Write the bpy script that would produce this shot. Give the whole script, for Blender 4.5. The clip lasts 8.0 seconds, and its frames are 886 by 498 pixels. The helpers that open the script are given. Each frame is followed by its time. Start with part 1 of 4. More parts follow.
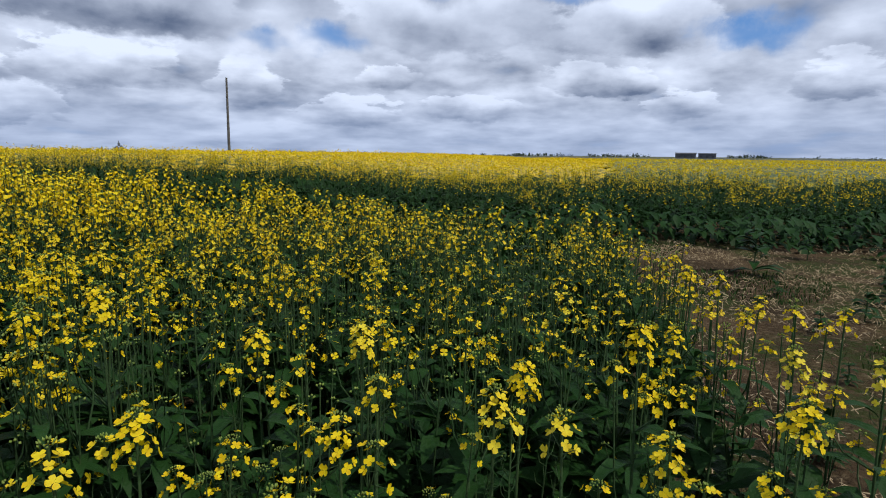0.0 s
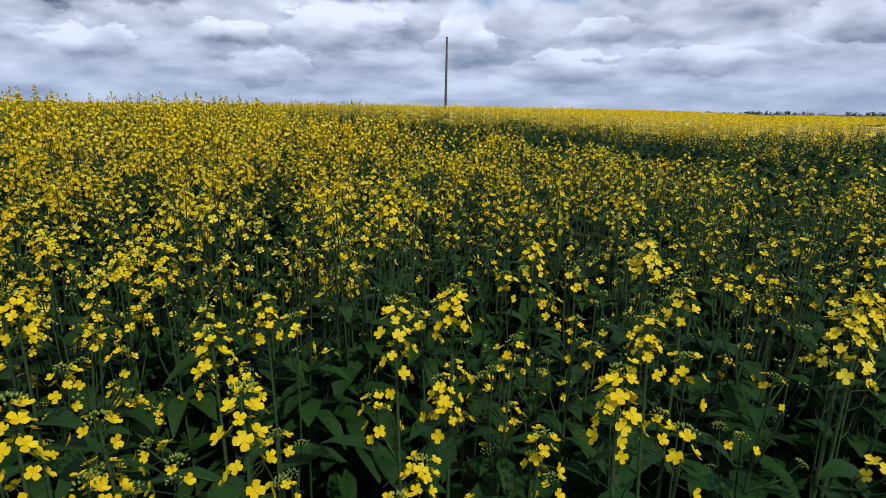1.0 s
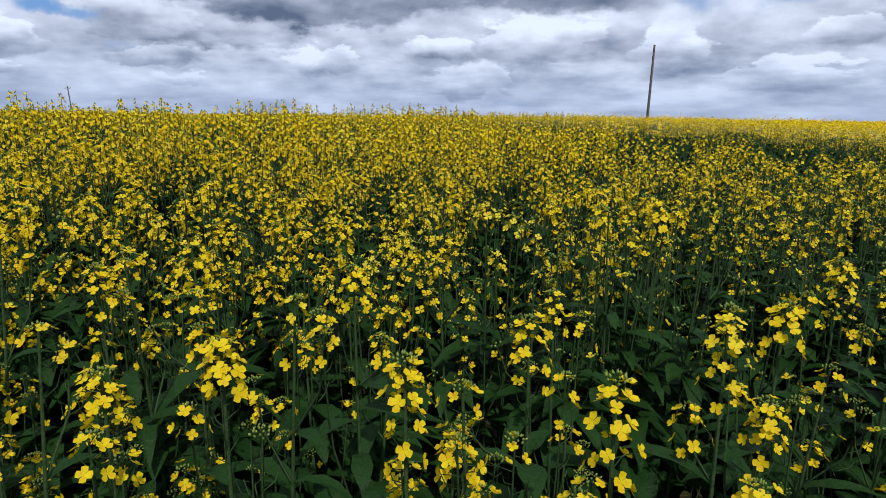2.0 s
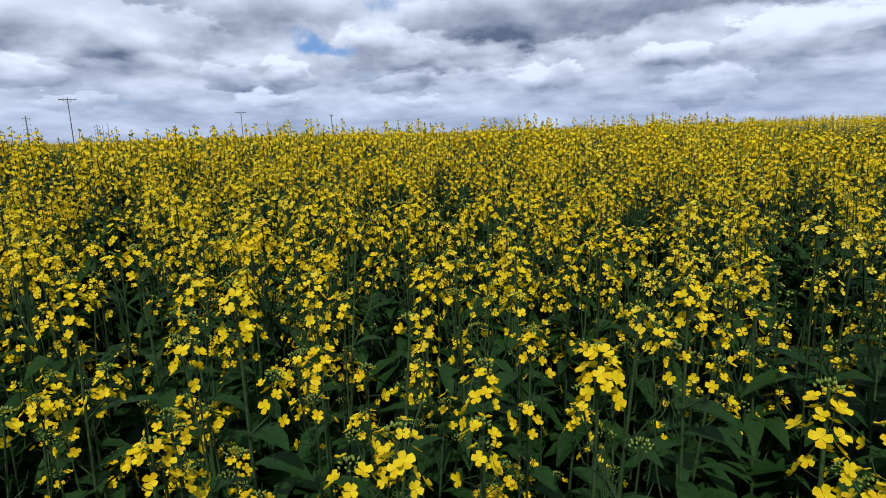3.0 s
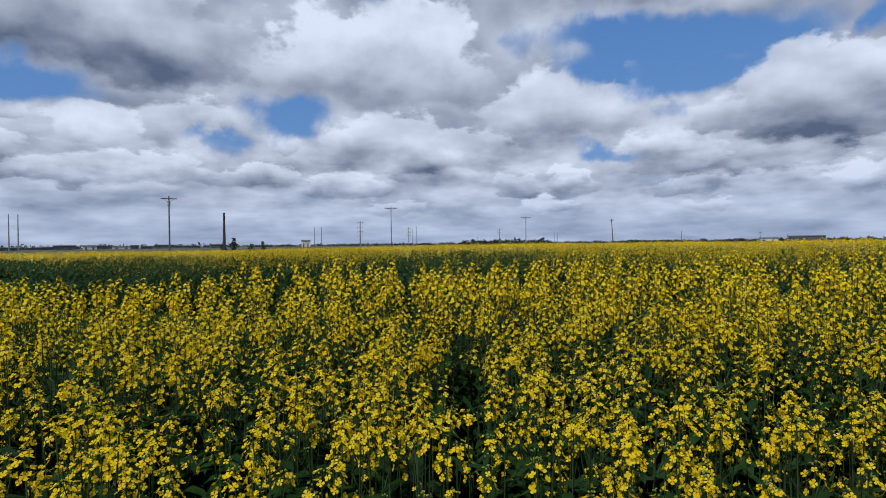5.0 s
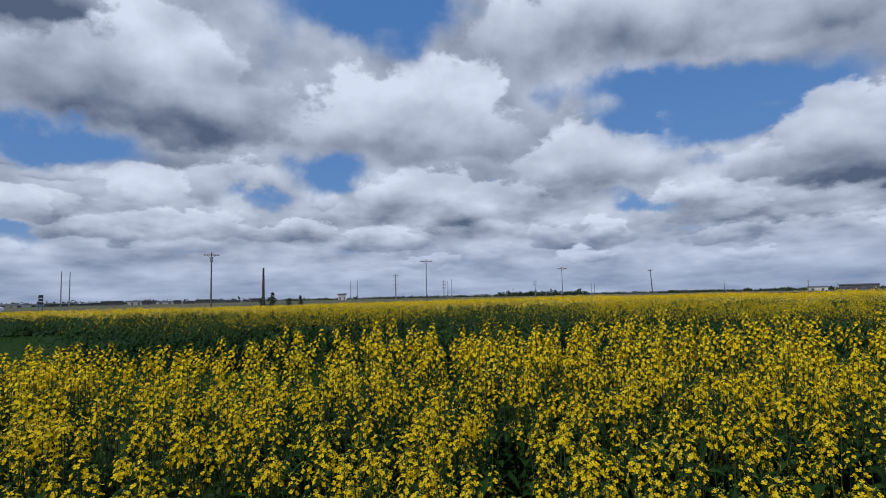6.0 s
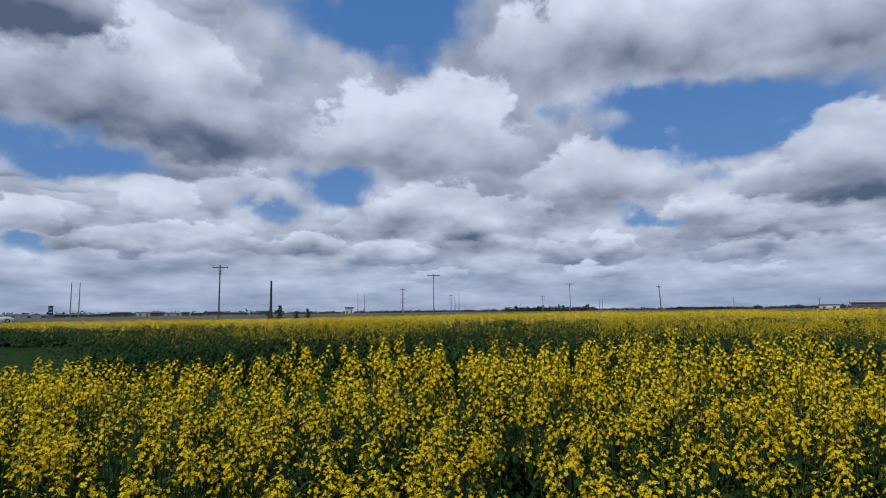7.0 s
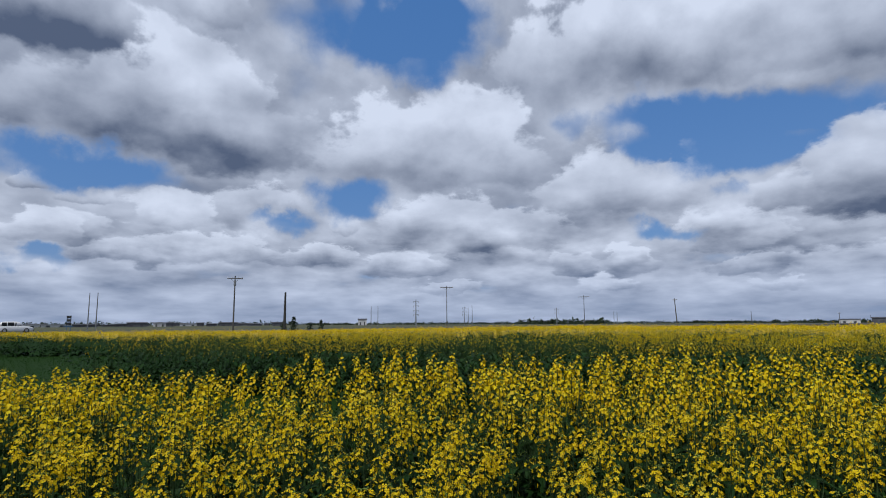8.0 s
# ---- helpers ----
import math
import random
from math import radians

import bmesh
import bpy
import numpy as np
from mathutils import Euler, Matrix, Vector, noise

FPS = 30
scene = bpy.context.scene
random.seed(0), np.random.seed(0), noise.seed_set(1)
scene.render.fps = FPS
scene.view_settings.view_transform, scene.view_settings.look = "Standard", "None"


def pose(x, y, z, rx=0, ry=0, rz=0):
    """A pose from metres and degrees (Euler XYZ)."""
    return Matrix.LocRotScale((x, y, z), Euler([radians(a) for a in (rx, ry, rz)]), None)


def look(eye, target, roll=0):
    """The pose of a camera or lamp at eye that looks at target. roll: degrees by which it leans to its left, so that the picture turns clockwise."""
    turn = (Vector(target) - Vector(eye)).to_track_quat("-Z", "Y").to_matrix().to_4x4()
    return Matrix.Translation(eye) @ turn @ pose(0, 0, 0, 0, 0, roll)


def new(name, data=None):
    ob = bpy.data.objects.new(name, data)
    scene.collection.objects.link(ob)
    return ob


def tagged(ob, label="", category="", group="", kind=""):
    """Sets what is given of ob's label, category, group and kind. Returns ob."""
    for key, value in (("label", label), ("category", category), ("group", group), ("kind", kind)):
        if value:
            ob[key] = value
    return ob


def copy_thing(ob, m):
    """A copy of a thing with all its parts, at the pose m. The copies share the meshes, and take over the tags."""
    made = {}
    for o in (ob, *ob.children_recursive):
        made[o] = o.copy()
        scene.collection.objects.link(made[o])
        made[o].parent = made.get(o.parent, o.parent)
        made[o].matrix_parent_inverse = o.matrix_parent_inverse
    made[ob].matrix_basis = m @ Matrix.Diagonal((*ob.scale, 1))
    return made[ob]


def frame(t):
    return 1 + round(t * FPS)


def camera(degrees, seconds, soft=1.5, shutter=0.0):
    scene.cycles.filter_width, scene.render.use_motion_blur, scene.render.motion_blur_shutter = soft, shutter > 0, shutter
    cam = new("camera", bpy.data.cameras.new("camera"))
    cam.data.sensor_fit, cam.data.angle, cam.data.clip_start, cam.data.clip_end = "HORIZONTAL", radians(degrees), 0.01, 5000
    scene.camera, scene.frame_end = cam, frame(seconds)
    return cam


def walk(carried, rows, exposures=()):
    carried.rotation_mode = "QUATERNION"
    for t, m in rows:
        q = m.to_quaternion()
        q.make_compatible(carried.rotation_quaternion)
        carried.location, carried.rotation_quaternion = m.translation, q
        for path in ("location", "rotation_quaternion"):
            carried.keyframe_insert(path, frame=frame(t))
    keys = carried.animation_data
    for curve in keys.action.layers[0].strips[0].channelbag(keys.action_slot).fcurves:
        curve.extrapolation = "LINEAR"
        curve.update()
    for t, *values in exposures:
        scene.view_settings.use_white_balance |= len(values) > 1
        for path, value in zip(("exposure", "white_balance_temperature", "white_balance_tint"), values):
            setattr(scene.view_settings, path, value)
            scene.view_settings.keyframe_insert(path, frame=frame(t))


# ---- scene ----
cam = camera(75.9, 8.0, soft=1.0)
PATH = [
    (0, (-0.432, 0.770, 1.450), (-1.257, 5.633, 0.628), 0.59),
    (0.5, (-0.521, 0.751, 1.397), (-2.267, 5.326, 0.388), -0.03),
    (1, (-0.600, 0.725, 1.343), (-3.031, 4.930, 0.156), 0.64),
    (1.2, (-0.628, 0.714, 1.328), (-3.309, 4.763, 0.137), 1.23),
    (2.3, (-0.800, 0.545, 1.312), (-4.811, 3.331, 0.240), -0.06),
    (2.5, (-0.828, 0.515, 1.305), (-5.042, 2.991, 0.252), -0.53),
    (3, (-0.860, 0.439, 1.308), (-5.498, 2.031, 0.330), -1.56),
    (3.5, (-0.921, 0.347, 1.349), (-5.793, 1.174, 0.585), -0.83),
    (4, (-0.916, 0.281, 1.432), (-5.884, 0.409, 0.880), -2.16),
    (4.5, (-0.909, 0.226, 1.512), (-5.886, -0.129, 1.185), -0.84),
    (5, (-0.906, 0.185, 1.576), (-5.857, -0.514, 1.530), -0.66),
    (5.2, (-0.890, 0.182, 1.604), (-5.824, -0.618, 1.718), -1.01),
    (6.5, (-0.871, 0.140, 1.693), (-5.744, -0.874, 2.164), -0.90),
    (7, (-0.871, 0.144, 1.698), (-5.729, -0.907, 2.241), -0.65),
    (7.5, (-0.864, 0.149, 1.701), (-5.695, -0.986, 2.314), -0.59),
    (8, (-0.860, 0.153, 1.704), (-5.680, -1.009, 2.353), -0.28),
]
EXPOSURES = [(0, .05), (1, .05), (2.5, .10), (3.5, .10), (5, -.16), (6.5, -.28), (8, -.28)]
walk(cam, [(t, look(eye, target, roll)) for t, eye, target, roll in PATH], EXPOSURES)

# ---- sky: broken cumulus over a blue sky, one sun ----
SUN_AZ, SUN_EL = radians(-115), radians(52)      # azimuth counted anticlockwise from +y
sun_dir = Vector((-math.sin(SUN_AZ) * math.cos(SUN_EL), math.cos(SUN_AZ) * math.cos(SUN_EL), math.sin(SUN_EL)))
sun = new("sun", bpy.data.lights.new("sun", "SUN"))
sun.data.energy, sun.data.angle, sun.data.color = 3.0, radians(0.6), (1, 0.965, 0.90)
sun.matrix_world = look((0, 0, 50), tuple(Vector((0, 0, 50)) - sun_dir))

world = bpy.data.worlds.new("sky")
scene.world = world
world.use_nodes = True


class Nodes:
    """Short-hand for building node trees."""

    def __init__(self, tree):
        self.t = tree

    def n(self, kind, ins=(), **props):
        node = self.t.nodes.new(kind)
        if "operation" in props:
            node.operation = props["operation"]
        if "use_clamp" in props:
            node.use_clamp = props["use_clamp"]
        if "interpolation_type" in props:
            node.interpolation_type = props["interpolation_type"]
        if "data_type" in props:
            node.data_type = props["data_type"]
        if "feature" in props:
            node.feature = props["feature"]
        if "sky_type" in props:
            node.sky_type, node.sun_disc = props["sky_type"], props["sun_disc"]
        for k, v in (ins.items() if isinstance(ins, dict) else enumerate(ins)):
            if v is None:
                continue
            if hasattr(v, "is_linked"):
                self.t.links.new(v, node.inputs[k])
            else:
                node.inputs[k].default_value = v
        return node

    def math(self, op, a, b=None, c=None, clamp=False):
        return self.n("ShaderNodeMath", (a, b, c), operation=op, use_clamp=clamp).outputs[0]

    def vec(self, op, a, b=None):
        node = self.n("ShaderNodeVectorMath", (a, b), operation=op)
        return node.outputs["Value"] if op in ("LENGTH", "DOT_PRODUCT") else node.outputs[0]

    def noise(self, v, scale, detail=4, rough=0.5, out=0, dist=0.0):
        return self.n("ShaderNodeTexNoise", {"Vector": v, "Scale": scale, "Detail": detail, "Roughness": rough, "Distortion": dist}).outputs[out]

    def ramp(self, v, a, b, lo=0.0, hi=1.0, smooth=True):
        return self.n("ShaderNodeMapRange", (v, a, b, lo, hi), interpolation_type="SMOOTHSTEP" if smooth else "LINEAR").outputs[0]

    def mix(self, f, a, b):
        node = self.n("ShaderNodeMix", data_type="RGBA")
        for sock, v in ((node.inputs[0], f), (node.inputs[6], a), (node.inputs[7], b)):
            if hasattr(v, "is_linked"):
                self.t.links.new(v, sock)
            else:
                sock.default_value = (*v, 1) if isinstance(v, tuple) and len(v) == 3 else v
        return node.outputs[2]


def way(az, el):
    a, e = radians(az), radians(el)
    return (-math.sin(a) * math.cos(e), math.cos(a) * math.cos(e), math.sin(e))


def build_sky():
    g = Nodes(world.node_tree)
    sky = g.n("ShaderNodeTexSky", sky_type="NISHITA", sun_disc=False)
    sky.sun_elevation, sky.sun_rotation = SUN_EL, -SUN_AZ
    d = g.n("ShaderNodeTexCoord").outputs["Generated"]
    z0 = g.n("ShaderNodeSeparateXYZ", (d,)).outputs[2]
    flat = g.n("ShaderNodeVectorMath", (g.vec("MULTIPLY", d, (1, 1, 0)),), operation="NORMALIZE").outputs[0]

    # the clouds' field: turn round the sky, and a height that shrinks towards the horizon
    def field(dz):
        z = g.math("MAXIMUM", g.math("ADD", z0, dz), 0.0)
        h = g.math("LOGARITHM", g.math("ADD", z, 0.07), 2.718)
        return g.vec("ADD", flat, g.n("ShaderNodeCombineXYZ", (0.0, 0.0, g.math("MULTIPLY_ADD", h, 0.40, g.math("MULTIPLY", z, 0.7)))).outputs[0])

    near_top = g.ramp(z0, 0.08, 0.30)

    def two(v, low, high, detail, rough):
        a, b = g.noise(v, low, detail, rough), g.noise(v, high, detail, rough)
        return g.math("ADD", g.math("MULTIPLY", a, g.math("SUBTRACT", 1.0, near_top)), g.math("MULTIPLY", b, near_top))

    wob = g.vec("ADD", g.vec("MULTIPLY", g.vec("SUBTRACT", g.noise(d, 7, 3, 0.5, 1), (0.5, 0.5, 0.5)), (0.11, 0.11, 0.085)),
                g.vec("MULTIPLY", g.vec("SUBTRACT", g.noise(d, 20, 6, 0.58, 1), (0.5, 0.5, 0.5)), (0.075, 0.075, 0.055)))
    bent = g.vec("ADD", d, wob)

    def blobs(rows, reach):
        total = None
        for az, el, wide, high, amount in rows:
            off = g.vec("MULTIPLY", g.vec("SUBTRACT", bent, way(az, el)), (1 / wide, 1 / wide, 1 / high))
            one = g.ramp(g.vec("LENGTH", off), reach, 0.15, 0.0, amount)
            total = one if total is None else g.math("MAXIMUM", total, one)
        return total

    gaps = blobs(GAPS, 1.55)

    def density(dz):
        v = field(dz)
        puffs = g.n("ShaderNodeTexVoronoi", {"Vector": g.vec("ADD", v, g.vec("MULTIPLY", wob, (0.6, 0.6, 0.6))), "Scale": 11.0, "Smoothness": 0.6}, feature="SMOOTH_F1").outputs[0]
        return g.math("SUBTRACT", g.math("ADD", two(v, 7.0, 3.6, 3, 0.5), 0.12), g.math("MULTIPLY", puffs, 0.28))

    # a loose cover of cloud with gaps
    here, above = density(0.0), density(0.045)
    body = g.math("SUBTRACT", here, gaps)
    cover = g.ramp(body, 0.08, 0.36)
    relief = g.math("MULTIPLY", g.math("SUBTRACT", here, above), 1.15)
    fine = g.math("SUBTRACT", two(field(0), 24, 11, 6, 0.55), 0.5)
    rough = g.math("ADD", relief, g.math("MULTIPLY", fine, 0.62))
    dark, light = (0.106, 0.145, 0.240), (0.78, 0.87, 1.06)
    blue = g.mix(0.6, g.vec("MULTIPLY", sky.outputs[0], (0.10, 0.10, 0.10)), (0.062, 0.245, 0.68))
    col = g.mix(cover, blue, g.mix(g.math("ADD", rough, g.math("MULTIPLY_ADD", near_top, -0.12, 0.60), clamp=True), dark, light))

    # single heaps: a flat grey base, a bright billowing top; the lowest are the farthest
    swell = g.math("ADD", g.math("MULTIPLY", g.math("SUBTRACT", two(field(0), 15, 7, 5, 0.58), 0.5), 1.9), g.math("MULTIPLY", fine, 0.7))
    small = g.vec("MULTIPLY", wob, (0.5, 0.5, 0.5))
    gentle = g.vec("ADD", d, small)
    free = g.ramp(gaps, 0.02, 0.36, 1.0, 0.0)
    for az, el, wide, high, tone in LOW + MIDDLE + HIGH:
        a = radians(az)
        base = 0.14 if el > 9 else 0.26
        off = g.vec("SUBTRACT", gentle, way(az, el))
        u = g.vec("DOT_PRODUCT", off, (math.cos(a) / wide, math.sin(a) / wide, 0))
        v = g.vec("DOT_PRODUCT", off, (0, 0, 1 / high))
        t = g.vec("DOT_PRODUCT", off, (-math.sin(a) * 1.5, math.cos(a) * 1.5, 0))
        deep = g.math("MAXIMUM", v, g.math("MULTIPLY", v, -2.3))
        r = g.math("SUBTRACT", g.vec("LENGTH", g.n("ShaderNodeCombineXYZ", (u, deep, t)).outputs[0]), swell)
        inside = g.math("MULTIPLY", g.ramp(r, 1.02, g.ramp(v, -0.3, 0.2, 0.62, 0.84)), free)
        tone_here = g.math("ADD", g.math("MULTIPLY_ADD", g.ramp(v, -0.45, 0.75), 0.82 - base, base + tone), rough)
        tone_here = g.math("ADD", tone_here, g.ramp(r, 0.55, 1.0, 0.0, 0.07), clamp=True)
        col = g.mix(inside, col, g.mix(tone_here, dark, light))
    haze = g.ramp(z0, 0.0, 0.14, 0.55, 0.0)
    col = g.mix(haze, col, (0.33, 0.43, 0.66))
    bg = world.node_tree.nodes["Background"]
    g.t.links.new(col, bg.inputs[0])
    bg.inputs[1].default_value = 1.0


# azimuth, elevation (degrees), half width, half height, amount or tone
GAPS = [(106.1, 28.2, 0.135, 0.075, 0.55), (105.4, 25.2, 0.075, 0.050, 0.50), (89.6, 19.2, 0.070, 0.036, 0.34),
        (77.5, 18.5, 0.200, 0.050, 0.55), (75.0, 15.4, 0.095, 0.050, 0.50), (83.0, 16.6, 0.080, 0.035, 0.36), (136.6, 13.5, 0.115, 0.042, 0.48),
        (113.7, 12.1, 0.090, 0.046, 0.48), (120.0, 9.5, 0.065, 0.024, 0.42), (81.5, 8.3, 0.065, 0.021, 0.40), (59.8, 18.1, 0.040, 0.030, 0.40),
        (140.2, 5.4, 0.055, 0.016, 0.40), (24.5, 10.4, 0.130, 0.036, 0.38), (11.0, 14.6, 0.070, 0.020, 0.36), (-17.2, 10.2, 0.070, 0.034, 0.40),
        (-2.1, 14.0, 0.070, 0.024, 0.38), (76.5, 11.4, 0.040, 0.020, 0.30)]
LOW = [(46.9, 3.0, 0.081, 0.045, -0.02), (73.6, 3.0, 0.057, 0.020, 0.12), (87.4, 3.4, 0.058, 0.023, 0.10), (44.8, 3.5, 0.054, 0.032, 0.00),
       (103.2, 3.5, 0.065, 0.021, 0.05), (18.5, 3.6, 0.094, 0.038, 0.10), (88.1, 3.6, 0.056, 0.020, 0.25), (7.2, 4.0, 0.091, 0.035, 0.08),
       (-12.7, 4.2, 0.069, 0.042, 0.12), (74.4, 4.2, 0.056, 0.030, 0.10), (75.0, 4.7, 0.077, 0.026, -0.03), (85.1, 4.9, 0.056, 0.032, 0.02),
       (60.4, 4.9, 0.062, 0.039, 0.08), (59.4, 5.0, 0.044, 0.033, 0.15), (91.1, 5.2, 0.050, 0.034, -0.10), (85.9, 5.5, 0.050, 0.034, 0.05),
       (28.0, 5.5, 0.057, 0.064, 0.16)]
MIDDLE = [(107.3, 5.6, 0.078, 0.033, 0.00), (133.9, 5.8, 0.082, 0.032, -0.06), (49.1, 5.8, 0.070, 0.034, 0.08), (-24.8, 6.0, 0.068, 0.048, -0.06),
       (116.0, 6.2, 0.079, 0.031, 0.08), (126.6, 6.5, 0.110, 0.042, 0.05), (42.6, 6.5, 0.063, 0.046, 0.00), (-5.3, 6.5, 0.107, 0.040, -0.05),
       (39.5, 6.6, 0.109, 0.057, 0.16), (40.0, 6.6, 0.101, 0.054, 0.08), (14.3, 6.7, 0.062, 0.038, 0.06), (71.0, 7.3, 0.140, 0.065, -0.10),
       (137.9, 7.6, 0.085, 0.043, 0.00), (75.7, 7.7, 0.081, 0.071, 0.10), (101.2, 8.9, 0.186, 0.071, 0.02),
       ]
HIGH = [(63.7, 10.1, 0.189, 0.080, -0.04), (-8.0, 10.4, 0.144, 0.081, 0.10), (56.2, 10.8, 0.191, 0.099, -0.04), (9.5, 11.4, 0.193, 0.114, 0.12),
        (37.4, 11.7, 0.220, 0.085, -0.04), (136.0, 10.8, 0.048, 0.021, 0.05), (140.2, 11.6, 0.037, 0.020, 0.00), (139.2, 7.4, 0.065, 0.046, 0.08),
        (122.1, 10.1, 0.092, 0.057, 0.06), (129.4, 9.9, 0.068, 0.054, 0.22), (113.8, 9.4, 0.028, 0.033, 0.15), (100.8, 8.4, 0.186, 0.071, 0.00),
        (65.6, 12.1, 0.091, 0.099, 0.10), (85.5, 12.0, 0.172, 0.088, 0.15), (103.6, 16.1, 0.239, 0.128, 0.13), (130.7, 17.3, 0.269, 0.152, -0.06),
        (126.6, 28.7, 0.072, 0.079, 0.05), (77.9, 24.0, 0.337, 0.127, 0.12), (140.8, 23.7, 0.116, 0.090, -0.38)]
build_sky()


# ---- materials ----
def material(name, build):
    m = bpy.data.materials.new(name)
    m.use_nodes = True
    g = Nodes(m.node_tree)
    g.bsdf = m.node_tree.nodes["Principled BSDF"]
    g.out = m.node_tree.nodes["Material Output"]
    build(g)
    return m


def put(g, **ins):
    for k, v in ins.items():
        sock = g.bsdf.inputs[k.replace("_", " ")]
        if hasattr(v, "is_linked"):
            g.t.links.new(v, sock)
        else:
            sock.default_value = (*v, 1) if isinstance(v, tuple) and len(v) == 3 else v


def bump(g, h, strength=0.3, distance=0.01):
    g.t.links.new(g.n("ShaderNodeBump", {"Strength": strength, "Distance": distance, "Height": h}).outputs[0], g.bsdf.inputs["Normal"])


def thin(g, col, part_through):
    """A leaf or petal: part of the light goes through."""
    tr = g.n("ShaderNodeBsdfTranslucent", {"Color": col})
    mx = g.n("ShaderNodeMixShader", (part_through, g.bsdf.outputs[0], tr.outputs[0]))
    g.t.links.new(mx.outputs[0], g.out.inputs[0])


def where(g):
    return g.n("ShaderNodeNewGeometry").outputs["Position"]


def island(g):
    return g.n("ShaderNodeNewGeometry").outputs["Random Per Island"]


def petal_look(a, b, pale):
    def f(g):
        r = island(g)
        c = g.mix(g.ramp(r, 0.1, 0.9), a, b)
        c = g.mix(g.ramp(g.noise(where(g), 2.2, 3), 0.55, 0.75, 0.0, 0.7), c, pale)
        c = g.mix(g.ramp(g.noise(where(g), 130, 4, 0.6), 0.42, 0.72, 0.0, 0.55), c, (a[0] * .82, a[1] * .74, a[2]))
        put(g, Base_Color=c, Roughness=0.6)
        bump(g, g.noise(where(g), 260, 3), 0.5, 0.002)
        g.bsdf.inputs["Specular IOR Level"].default_value = 0.2
        thin(g, c, 0.30)
    return f


def leaf_look(a, b, rough=0.5, sheen=0.10):
    def f(g):
        c = g.mix(island(g), a, b)
        c = g.mix(g.ramp(g.noise(where(g), 38, 4, 0.6), 0.35, 0.75, 0.0, 0.75), c, tuple(x * 1.5 for x in a))
        c = g.mix(g.ramp(g.noise(where(g), 7, 3), 0.55, 0.8, 0.0, 0.5), c, (a[0] * 2.2, a[1] * 1.5, a[2]))
        put(g, Base_Color=c, Roughness=rough)
        g.bsdf.inputs["Specular IOR Level"].default_value = sheen
        bump(g, g.noise(where(g), 70, 4, 0.6), 0.7, 0.008)
        thin(g, c, 0.15)
    return f


PETAL = material("yellow petals", petal_look((.70, .47, .003), (.79, .63, .008), (.76, .68, .07)))
BUD = material("green flower buds", leaf_look((.13, .19, .035), (.25, .31, .08)))
STEM = material("green stems", leaf_look((.022, .050, .018), (.060, .100, .040), 0.5, 0.12))
LEAF = material("blue-green leaves", leaf_look((.008, .029, .006), (.020, .055, .012), 0.5, 0.10))
LAWN = material("mown grass", leaf_look((.011, .034, .006), (.018, .046, .008), 0.7, 0.03))
WEED = material("green weeds", leaf_look((.016, .042, .010), (.040, .070, .016), 0.55, 0.06))


def soil_look(g):
    p = where(g)
    c = g.mix(g.ramp(g.noise(p, 0.9, 5), 0.35, 0.65), (.050, .032, .016), (.105, .068, .034))
    c = g.mix(g.ramp(g.noise(p, 16, 6, 0.7), 0.48, 0.68, 0, 0.8), c, (.20, .145, .080))
    c = g.mix(g.ramp(g.noise(p, 34, 4, 0.7), 0.52, 0.70, 0, 0.7), c, (.012, .008, .004))
    green = g.math("MULTIPLY", g.ramp(g.noise(p, 0.8, 4), 0.46, 0.60), g.ramp(g.noise(p, 18, 4, 0.6), 0.35, 0.60))
    c = g.mix(green, c, (.034, .058, .010))
    put(g, Base_Color=c, Roughness=0.95)
    g.bsdf.inputs["Specular IOR Level"].default_value = 0.1
    bump(g, g.noise(p, 18, 7, 0.7), 1.0, 0.09)


def prairie_look(g):
    p = where(g)
    c = g.mix(g.ramp(g.noise(p, 0.012, 4), 0.4, 0.6), (.040, .052, .020), (.085, .078, .034))
    c = g.mix(g.ramp(g.noise(p, 0.3, 4), 0.4, 0.7, 0, 0.6), c, (.045, .060, .020))
    put(g, Base_Color=c, Roughness=0.95)
    bump(g, g.noise(p, 3, 5), 0.5, 0.1)


def canopy_look(top, start):
    def f(g):
        p = where(g)
        c = g.mix(g.ramp(g.noise(p, 5, 4, 0.6), start, start + 0.22), (.045, .07, .014), top)
        put(g, Base_Color=c, Roughness=0.8)
        bump(g, g.noise(p, 7, 4), 0.8, 0.12)
    return f


def plain(a, b, scale, rough, metal=0.0, bumpy=0.2):
    def f(g):
        p = where(g)
        put(g, Base_Color=g.mix(g.ramp(g.noise(p, scale, 5, 0.6), 0.3, 0.7), a, b), Roughness=rough, Metallic=metal)
        bump(g, g.noise(p, scale * 4, 4), bumpy, 0.01)
    return f


SOIL = material("soil with stubble", soil_look)
PRAIRIE = material("dry prairie", prairie_look)
CANOPY = material("flowering canopy", canopy_look((.62, .42, .012), 0.40))
CANOPY_GREEN = material("canopy past its bloom", canopy_look((.40, .31, .02), 0.48))
STRAW = material("straw", plain((.20, .145, .075), (.40, .31, .18), 9, 0.85))
WOOD = material("weathered pole wood", plain((.055, .052, .048), (.13, .122, .11), 3, 0.85))
STEEL = material("galvanised steel", plain((.18, .19, .20), (.3, .31, .32), 5, 0.5, 0.6))
DARK = material("dark creosoted timber", plain((.018, .018, .017), (.055, .052, .048), 4, 0.8))
ASPHALT = material("asphalt", plain((.045, .045, .047), (.07, .068, .066), 2, 0.9))
GRAVEL = material("road shoulder", plain((.060, .055, .045), (.095, .085, .068), 2, 0.95))
TREE = material("far tree leaves", leaf_look((.020, .035, .020), (.045, .060, .030)))
